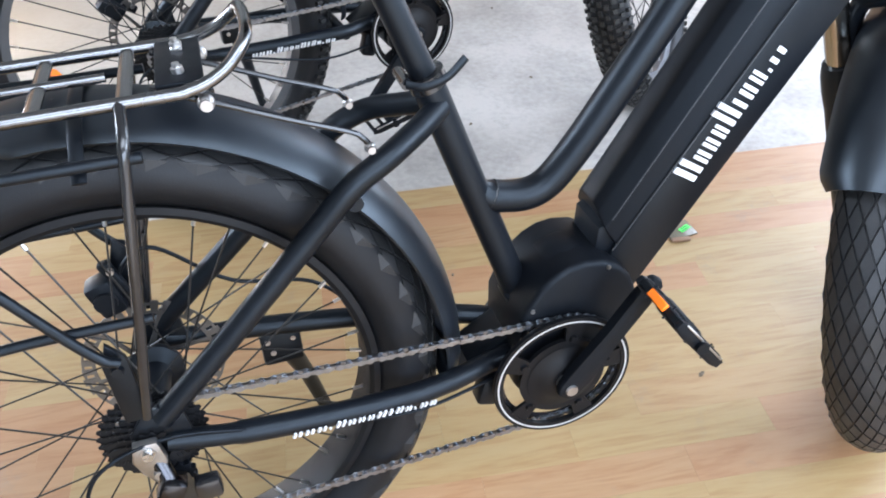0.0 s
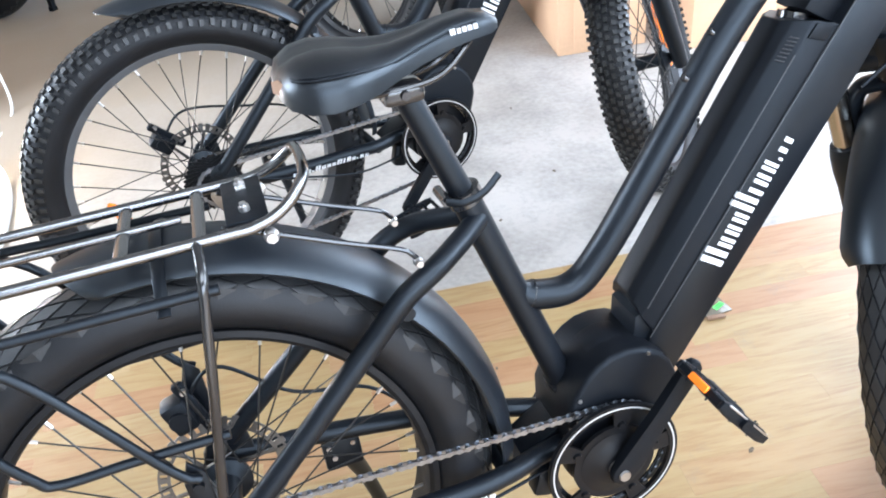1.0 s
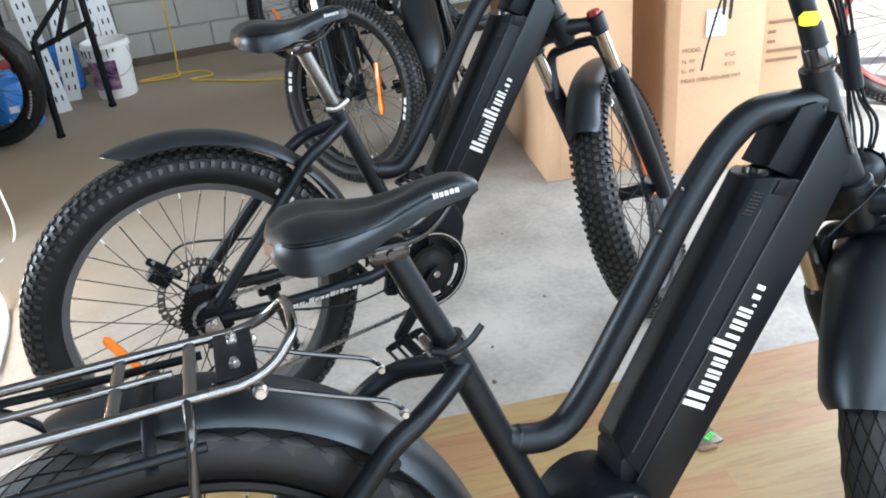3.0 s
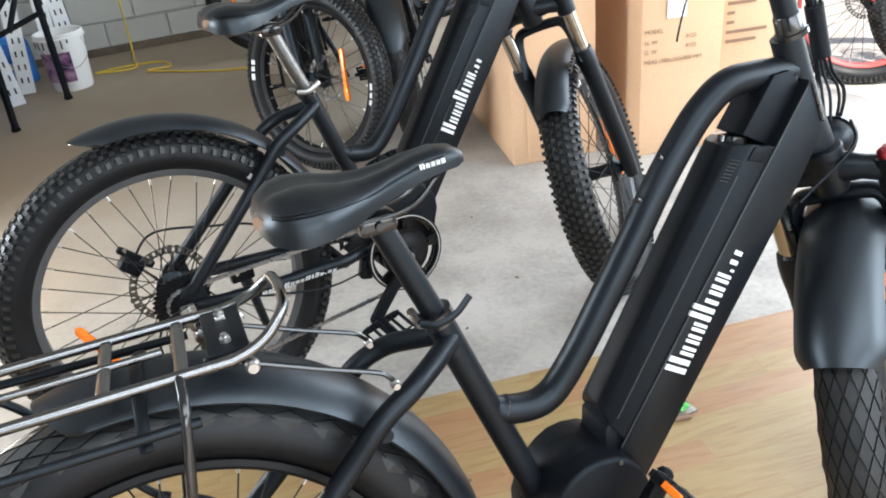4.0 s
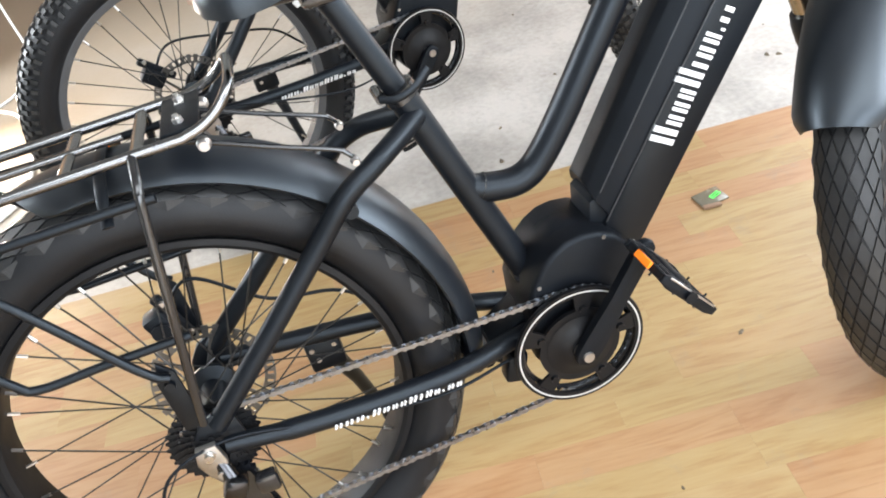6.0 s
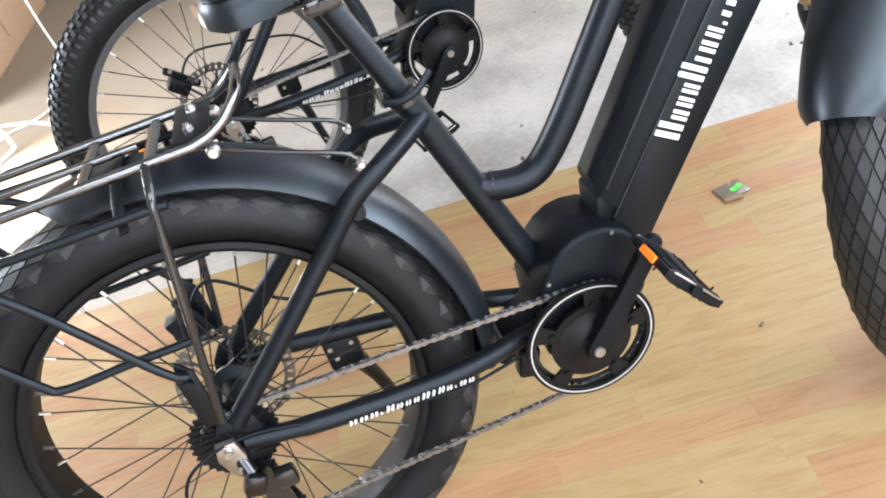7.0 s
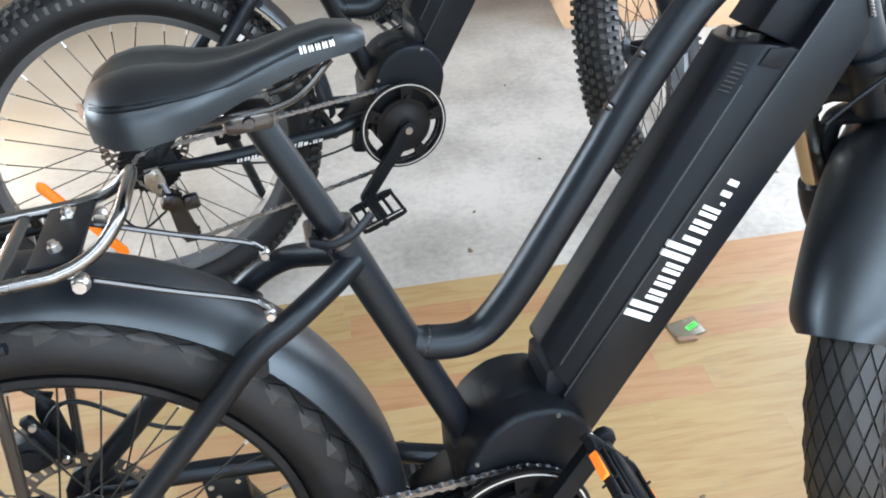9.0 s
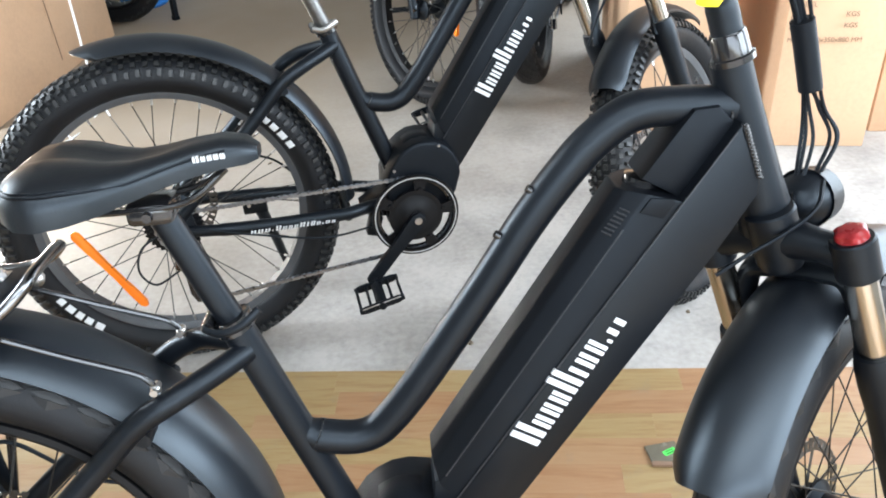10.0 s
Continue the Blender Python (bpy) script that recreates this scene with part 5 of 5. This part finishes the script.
# ---- the wooden floor panels ----
def laminate_floor():
    """Strips of printed laminate; those under the bikes are pieces of their own, the rest of the field is joined."""
    base = thing("laminate_floor", pose(1.03, 0.694, 0, 0, 0, -7.6), "loose pine-toned laminate flooring laid over the concrete", "floor", kind="structure")
    rng = random.Random(12)
    meshes = {}
    wd = 0.0685
    verts, faces = [], []
    for row in range(31):
        x = -2.6 + rng.uniform(-0.5, 0.0)
        yc = -(row + 0.5) * wd
        while x < 1.75:
            ln = rng.choice((0.26, 0.34, 0.34, 0.42, 0.5))
            if x + ln > 1.75:
                ln = 0.26
            if -1.45 < x + ln / 2 < 1.2 and row < 21:
                if ln not in meshes:
                    meshes[ln] = mesh_of(block((ln - 0.0002, wd - 0.00012, 0.008)), "plank", LAMINATE, smooth=False)
                part("plank", meshes[ln], None, base, m=Matrix.Translation((x + ln / 2, yc, 0.004)))
            else:
                k = len(verts)
                for z in (0.0, 0.008):
                    verts += [(x, yc - wd / 2, z), (x + ln, yc - wd / 2, z), (x + ln, yc + wd / 2, z), (x, yc + wd / 2, z)]
                faces += [(k, k + 3, k + 2, k + 1), (k + 4, k + 5, k + 6, k + 7), (k, k + 1, k + 5, k + 4), (k + 1, k + 2, k + 6, k + 5), (k + 2, k + 3, k + 7, k + 6), (k + 3, k, k + 4, k + 7)]
            x += ln
    me = bpy.data.meshes.new("plank_field")
    me.from_pydata(verts, [], faces)
    me.materials.append(LAMINATE_FIELD)
    part("plank_field", me, None, base)["kind"] = "stuff"
    return base


# ---- the bikes in their places ----
bike_a, SA = electric_bike(pose(0, 0, 0.008, -7.75, 0, 0), "matt black step-through electric bike with fat tyres and rear rack", "fat", 38.1, 36.8, True, (-13, 97), (-59, 25), wdz=0.006, hub=pose(0.003, 0, 0.348, -3.5), fender_r=0.388, fdz=-0.033, fx=1.1147, crown=0.730, fs=0.955, side=-0.011, roll=-1.3, lead=0.0015, fwide=0.83)
luggage_rack(bike_a)
cockpit(bike_a, SA)
headlight(bike_a, SA)
cables(bike_a)
guide_screws(bike_a)
hanging_keys(bike_a)
bike_b, SB = electric_bike(pose(0.0513, 0.9317, 0.0057, -3.32, 0.61, 9.12) @ Matrix.Scale(1.0321, 4), "matt black step-through electric bike with knobbly tyres on concrete", "knob", 41.0, 221.0, False, (-17, 92), (-53, 30), wdz=-0.016, hub=pose(0, 0, 0.341), rs=0.99, fender_r=0.387, fdz=-0.069, fx=1.166, crown=0.737, fs=0.964, fwide=1.09, side=0.0087, roll=-6.35, lead=0.0155, spread=0.083, rear_marks=((-1, 222, (3.5, 3, 3, 3.5, 3)), (-1, 42, (3.5, 3, 3, 3.5, 3))))
cockpit(bike_b, SB, False)
bike_c, SC = electric_bike(pose(0.905, 3.52, 0.0, 4, 0, -100) @ Matrix.Scale(1.045, 4), "black electric bike with knobbly tyres parked behind, seen dimly", "knob", 47.0, 120.0, False, (-20, 80), None, wdz=-0.007, rim_mat=RIM, front_marks=((1, 84, (4.5, 3.5, 3.5)), (1, 264, (4.5, 3.5, 3.5)), (-1, 84, (4.5, 3.5, 3.5)), (-1, 264, (4.5, 3.5, 3.5))))
cockpit(bike_c, SC, False)
bike_d, SD = electric_bike(pose(1.13, 2.46, 0.0, -6, 0, 72), "black fat-tyred electric bike with full mudguards beside the cartons", "fat", 10.0, 60.0, False, (-75, 80), (-70, 30))
cockpit(bike_d, SD, False)
bike_e, SE = electric_bike(pose(0.88, 4.32, 0.0, -5, 0, 4), "black electric bike in the shade along the block wall", "knob", 12.0, 150.0, False, (-20, 85), (-60, 30), rim_mat=RIM)
cockpit(bike_e, SE, False)


# ---- cartons ----
def flat_text(text, size, m, parent, material):
    cu = bpy.data.curves.new("text", "FONT")
    cu.body, cu.size, cu.extrude = text, size, 0.0004
    tmp = bpy.data.objects.new("text", cu)
    scene.collection.objects.link(tmp)
    me = bpy.data.meshes.new_from_object(tmp.evaluated_get(bpy.context.evaluated_depsgraph_get()))
    bpy.data.objects.remove(tmp)
    me.materials.clear()
    me.materials.append(material)
    return part("printed_text", me, None, parent, m=m)


def carton(m, size, label, flaps=True):
    """A tall bike carton, origin at its front left bottom corner, front face at y = 0."""
    w, d, h = size
    bx = thing("cardboard_box", m, label, "box", "bike cartons")
    bm = block((w, d, h), (w / 2, d / 2, h / 2), 0.005, 2)
    bmesh.ops.subdivide_edges(bm, edges=[e for e in bm.edges if abs(e.verts[0].co.z - e.verts[1].co.z) > 0.5], cuts=10, use_grid_fill=True)
    for v in bm.verts:
        n = noise.noise(Vector((v.co.x * 2 + w * 9, v.co.y * 2, v.co.z * 1.7)))
        v.co += Vector((0.004 * n, 0.006 * n, 0))
    part("box_body", bm, CARD, bx)
    part("tape", block((w * 0.98, 0.06, 0.0015), (w / 2, d / 2, h + 0.001)), TAPE, bx)
    part("tape", block((0.055, 0.0015, h * 0.12), (w / 2, -0.006, h * 0.94)), TAPE, bx)
    part("flap_seam", block((0.003, d * 0.96, 0.003), (w / 2, d / 2, h + 0.0022)), CARDDARK, bx)
    return bx


def print_block(bx, x, z, lines, size=0.024):
    up = pose(x, -0.0075, z, 90, 0, 0)
    for k, (dx, dz, text, s) in enumerate(lines):
        flat_text(text, s, up @ Matrix.Translation((dx, dz, 0)), bx, CARDDARK)


box1 = carton(pose(1.32, 1.884, 0, 0, 0, -9.5), (0.335, 0.86, 1.53), "tall tan cardboard bike carton on the concrete")
part("edge_crease", block((0.004, 0.002, 1.45), (0.06, -0.0065, 0.75)), CARD, box1)
box2 = carton(pose(1.757, 1.70, 0, 0, 0, -13), (0.302, 0.85, 1.53), "tan cardboard bike carton with printed weights and paper label")
print_block(box2, 0.008, 0.462, [(0, 0, "MODEL", 0.021), (0.0, -0.038, "N. W", 0.021), (0.155, -0.03, "KGS", 0.021), (0.0, -0.072, "G. W", 0.021), (0.155, -0.064, "KGS", 0.021), (0.0, -0.108, "MEAS 1580x350x880 MM", 0.0205)])
lb = part("paper_label", block((0.07, 0.001, 0.09), (0.125, -0.008, 0.555)), PAPER, box2, "white printed paper label")
for k in range(5):
    part("label_bar", block((0.045 - 0.008 * (k % 3), 0.001, 0.004), (0.123, -0.0086, 0.588 - 0.014 * k)), DECALGREY, lb)
box3 = carton(pose(2.125, 1.735, 0, 0, 0, -13), (0.30, 0.85, 1.53), "tan cardboard bike carton with faint print beside another")
for k, (wd, z) in enumerate(((0.11, 0.5), (0.03, 0.465), (0.03, 0.43), (0.16, 0.395), (0.12, 0.36))):
    part("print_bar", block((wd, 0.001, 0.012), (0.02 + wd / 2, -0.0075, z)), CARDDARK, box3)
box4 = carton(pose(-1.941, 2.538, 0, 0, 0, -8), (0.92, 1.15, 1.45), "large plain tan carton near the side wall")
part("flap_seam", block((0.002, 0.003, 1.3), (0.926, 0.6, 0.72)), CARDDARK, box4)


# ---- corner by the block wall ----
def bucket(m):
    bk = thing("paint_bucket", m, "white plastic paint bucket with purple label and splashed rim", "bucket")
    bm = bmesh.new()
    prof = [(0.0, 0.0), (0.105, 0.0), (0.11, 0.01), (0.128, 0.29), (0.14, 0.292), (0.141, 0.305), (0.134, 0.307), (0.137, 0.325), (0.131, 0.33), (0.126, 0.326), (0.107, 0.015), (0.0, 0.012)]
    rings = []
    for i in range(40):
        a = 2 * math.pi * i / 40
        rings.append([bm.verts.new((r * math.cos(a), r * math.sin(a), z)) for r, z in prof])
    for i in range(40):
        a, b = rings[i], rings[(i + 1) % 40]
        for k in range(len(prof) - 1):
            bm.faces.new((a[k], b[k], b[k + 1], a[k + 1]))
    bmesh.ops.remove_doubles(bm, verts=bm.verts, dist=1e-5)
    part("bucket_body", bm, BUCKET, bk)
    bm = bmesh.new()
    n = 10
    lo = [bm.verts.new((0.1195 * math.cos(a), 0.1195 * math.sin(a), 0.06)) for a in (radians(200 + 88 * k / n) for k in range(n + 1))]
    hi = [bm.verts.new((0.1285 * math.cos(a), 0.1285 * math.sin(a), 0.23)) for a in (radians(200 + 88 * k / n) for k in range(n + 1))]
    for k in range(n):
        bm.faces.new((lo[k], lo[k + 1], hi[k + 1], hi[k]))
    bmesh.ops.solidify(bm, geom=bm.faces[:], thickness=-0.0012)
    part("label", bm, BUCKETLABEL, bk, "purple and pink printed label")
    rng = random.Random(5)
    for k in range(7):
        a = radians(205 + 14 * k)
        h = rng.uniform(0.02, 0.05)
        c = Vector((0.142 * math.cos(a), 0.142 * math.sin(a), 0.30 - h / 2))
        part("paint_run", block((0.008, 0.004, h), c, 0.0015, 1, Matrix.Rotation(a + math.pi / 2, 4, "Z")), PLASTIC, bk)
    bm = bmesh.new()
    tube(bm, bez([(0.12, -0.07, 0.29), (0.13, -0.11, 0.2), (0.05, -0.145, 0.14), (-0.06, -0.14, 0.19), (-0.12, -0.07, 0.29)]), 0.0022, 6)
    part("handle", bm, DULLSTEEL, bk)


bucket(pose(-0.32, 4.42, 0))


def trestle():
    """Black square-tube stand with splayed legs and a brace."""
    tr = thing("steel_trestle", pose(-0.135, 0.14, 0), "black steel trestle stand with splayed legs", "stand")
    legs = [((-0.44, 3.62, 0.50), (-0.46, 3.60, 0.0)), ((-0.20, 3.95, 0.75), (-0.215, 4.03, 0.0)), ((-0.62, 3.95, 0.70), (-0.66, 4.05, 0.0))]
    for a, b in legs:
        bm = bmesh.new()
        tube(bm, [a, b], 0.018, 4)
        part("leg", bm, PAINT, tr, smooth=False)
        bm = bmesh.new()
        tube(bm, [(b[0], b[1], 0.02), (b[0], b[1], 0.0)], 0.022, 4)
        part("foot_cap", bm, PLASTIC, tr, smooth=False)
    for a, b in (((-0.60, 3.72, 0.385), (-0.19, 3.93, 0.50)), ((-0.36, 3.80, 0.445), (-0.2, 3.93, 0.78)), ((-0.62, 3.95, 0.70), (-0.20, 3.95, 0.75)), ((-0.44, 3.62, 0.50), (-0.2, 3.95, 0.74))):
        bm = bmesh.new()
        tube(bm, [a, b], 0.014, 4)
        part("brace", bm, PAINT, tr, smooth=False)


trestle()


def loose_wheel(m, label, kind, rim_mat=None, marks=0):
    wl = thing("bicycle_wheel", m, label, "wheel")
    wheel(wl, "wheel", kind, Matrix.Translation((0, 0, TYRES[kind][0])), 5.0, False, 1, None, rim_mat)
    R, w, seat, rw = TYRES[kind]
    at, a, rc = tyre_surface(R, w, seat)
    for k in range(marks):
        t0 = 100 + 3.4 * k
        ring = [at(t0, 104 * -1, 0.0012), at(t0 + 2.4, -104, 0.0012), at(t0 + 2.4, -84, 0.0012), at(t0, -84, 0.0012)]
        bm = bmesh.new()
        bm.faces.new([bm.verts.new((x, y, z + R)) for x, y, z in ring])
        bmesh.ops.solidify(bm, geom=bm.faces[:], thickness=0.001)
        part("sidewall_mark", bm, WHITE, wl, smooth=False)
    return wl


loose_wheel(pose(-0.9, 3.8, 0.0, 6, 0, -20), "fat black tyre wheel leaning by the trestle", "fat", None, 9)


def slotted_uprights():
    for x, y, tilt, h in ((-0.58, 4.46, 6, 1.5), (-0.41, 4.68, 3, 1.6), (-0.29, 4.72, -2, 1.55), (-0.62, 4.24, -4, 0.9)):
        up = thing("shelf_upright", pose(x, y, 0.0, -5, tilt, 8), "white slotted steel shelf upright leaning on the wall", "shelving", "shelf uprights")
        bm = block((0.085, 0.004, h), (0, 0, h / 2), 0.0)
        block((0.004, 0.03, h), (-0.041, 0.017, h / 2), 0, bm=bm)
        block((0.004, 0.03, h), (0.041, 0.017, h / 2), 0, bm=bm)
        part("channel", bm, WHITEMETAL, up, smooth=False)
        me = mesh_of(block((0.009, 0.0012, 0.032), bevel=0.0), "slot", PLASTIC, smooth=False)
        for k in range(14):
            for dx in (-0.017, 0.017):
                part("slot", me, None, up, m=Matrix.Translation((dx, -0.003, 0.08 + 0.075 * k)))


slotted_uprights()


def blue_drum(m):
    dr = thing("blue_container", m, "blue plastic container with a small white label", "container")
    bm = bmesh.new()
    prof = [(0.0, 0.0), (0.12, 0.0), (0.135, 0.015), (0.135, 0.22), (0.12, 0.26), (0.06, 0.28), (0.05, 0.31), (0.0, 0.31)]
    rings = []
    for i in range(32):
        a = 2 * math.pi * i / 32
        rings.append([bm.verts.new((r * math.cos(a), r * math.sin(a), z)) for r, z in prof])
    for i in range(32):
        a, b = rings[i], rings[(i + 1) % 32]
        for k in range(len(prof) - 1):
            bm.faces.new((a[k], b[k], b[k + 1], a[k + 1]))
    bmesh.ops.remove_doubles(bm, verts=bm.verts, dist=1e-5)
    part("container_body", bm, BLUE, dr)
    part("label", block((0.05, 0.002, 0.035), (0.03, -0.134, 0.13), rot=Matrix.Rotation(0.1, 4, "Z")), PAPER, dr)


blue_drum(pose(-0.84, 4.1, 0.0))
blue_drum(pose(-0.66, 4.78, 0.0))
tagged(part("tool_box", block((0.3, 0.2, 0.25), (-0.99, 4.66, 0.125), 0.02, 3), REDPAINT, None), "red plastic tool box by the wall", "box")


def cord(name, pts, r, material, label, cat):
    bm = bmesh.new()
    tube(bm, bez(pts, 10), r, 8)
    return tagged(part(name, bm, material, None), label, cat)


cord("extension_cord", [(0.03, 5.085, 1.3), (0.05, 5.085, 0.6), (0.045, 5.08, 0.3), (0.04, 5.02, 0.03), (0.035, 4.8, 0.006), (0.03, 4.58, 0.006), (-0.2, 4.62, 0.006), (-0.03, 4.66, 0.006), (0.18, 4.62, 0.006), (0.24, 4.46, 0.006), (0.1, 4.42, 0.013), (0.26, 4.3, 0.006), (0.43, 4.16, 0.006), (0.58, 4.08, 0.006), (0.75, 4.02, 0.006)], 0.0055, YCABLE, "yellow extension cord hanging down the wall and coiled on the floor", "cord")
cord("power_cord", [(-0.69, 2.75, 1.2), (-0.70, 2.7, 0.7), (-0.68, 2.6, 0.25), (-0.66, 2.5, 0.01), (-0.72, 2.2, 0.006), (-0.95, 2.12, 0.006), (-1.1, 2.1, 0.006)], 0.005, WCABLE, "white power cord hanging by a carton", "cord")
cord("power_cord", [(-1.1, 2.05, 0.08), (-0.85, 2.02, 0.09), (-0.66, 1.98, 0.05), (-0.6, 1.85, 0.006), (-0.58, 1.62, 0.006), (-0.6, 1.45, 0.006), (-0.75, 1.3, 0.006)], 0.006, WCABLE, "white power cord curving over the floor", "cord")


def work_light(m):
    """Small floor floodlight, switched on."""
    wl = thing("work_light", m, "white LED work light glowing on the floor", "lamp")
    part("housing", block((0.05, 0.22, 0.28), (0, 0, 0.2), 0.012), BUCKET, wl)
    part("lamp_panel", block((0.004, 0.19, 0.25), (0.027, 0, 0.2), 0.001, 1), WORKLIGHT, wl)
    bm = bmesh.new()
    tube(bm, bez([(0.0, -0.11, 0.19), (0.01, -0.12, 0.05), (0.01, -0.1, 0.008), (0.01, 0.1, 0.008), (0.01, 0.12, 0.05), (0.0, 0.11, 0.19)]), 0.008, 8)
    part("stand", bm, BUCKET, wl)


work_light(pose(-0.90, 1.90, 0, 0, 0, -45))


# ---- beyond the cartons, in the daylight ----
def small_bike():
    kb = thing("red_bicycle", pose(2.97, 1.83, 0, -4, 0, -38), "red bicycle with dirty tyres and red rims in the daylight", "bicycle")
    wheel(kb, "front_wheel", "knob", Matrix.Translation((0, 0, TYRES["knob"][0])), 0, False, 1, None, REDPAINT)
    bm = bmesh.new()
    tube(bm, [(0.0, -0.05, 0.36), (-0.08, -0.05, 0.62), (-0.12, -0.02, 0.7), (-0.2, 0, 0.98)], 0.014, 12)
    part("fork", bm, REDPAINT, kb)
    bm = bmesh.new()
    tube(bm, [(-0.18, 0, 0.92), (-0.62, 0, 0.42)], 0.02, 12)
    part("down_tube", bm, REDPAINT, kb)


small_bike()
loose_wheel(pose(3.32, 1.72, 0, -8, 0, -15), "pale dusty bicycle wheel standing in the daylight", "knob", DULLSTEEL)


# ---- litter on the floor ----
def green_tag():
    gt = thing("bagged_part", pose(1.022, 0.446, 0.008, 0, 0, 5) @ Matrix.Scale(0.8, 4), "small brown packet with a green sticker on the laminate", "packet")
    bm = block((0.08, 0.06, 0.007), (0, 0, 0.0035), 0.003, 2)
    for v in bm.verts:
        v.co.z += 0.004 * noise.noise(v.co * 40) if v.co.z > 0.004 else 0
    part("packet", bm, LENS, gt)
    part("packed_strip", block((0.05, 0.014, 0.009), (-0.018, -0.034, 0.005), 0.003, 2, Matrix.Rotation(-0.25, 4, "Z")), CARDDARK, gt)
    part("sticker", block((0.034, 0.015, 0.001), (0.012, -0.004, 0.0095), rot=Matrix.Rotation(0.3, 4, "Z")), GREEN, gt)
    for k in range(2):
        part("sticker_bar", block((0.022, 0.0022, 0.0006), (0.012, -0.008 + 0.007 * k, 0.0103), rot=Matrix.Rotation(0.3, 4, "Z")), PLASTIC, gt)


green_tag()


def litter():
    rng = random.Random(21)
    brown_tone = mat("dirt_crumbs", (0.12, 0.09, 0.06), 0.9, vary=0.4, scale=60)
    spots = [(0.52, 0.47, 0.008), (1.469, 0.892, 0), (1.493, 0.878, 0), (1.556, 1.037, 0), (1.143, 0.858, 0), (1.219, 0.882, 0), (0.684, 0.844, 0), (1.01, 1.584, 0), (0.967, 1.152, 0), (0.866, 0.091, 0.008), (0.611, -0.142, 0.008), (0.735, 0.986, 0), (0.1, 1.9, 0), (-0.3, 2.9, 0)]
    for x, y, z in spots:
        bm = bmesh.new()
        n = 6
        r = rng.uniform(0.004, 0.011)
        pts = [Vector((r * rng.uniform(0.6, 1.3) * math.cos(2 * math.pi * k / n), 0.6 * r * rng.uniform(0.6, 1.3) * math.sin(2 * math.pi * k / n), 0)) for k in range(n)]
        lo = [bm.verts.new(p) for p in pts]
        top = [bm.verts.new(p * 0.6 + Vector((0, 0, r * rng.uniform(0.2, 0.5)))) for p in pts]
        bm.faces.new(top)
        bm.faces.new(lo[::-1])
        for k in range(n):
            bm.faces.new((lo[k], lo[(k + 1) % n], top[(k + 1) % n], top[k]))
        tagged(part("debris", bm, brown_tone, None, m=pose(x, y, z, 0, 0, rng.uniform(0, 360)), smooth=False), "small crumb of dirt or leaf on the floor", "debris", "floor litter")


litter()
laminate_floor()
block_wall()
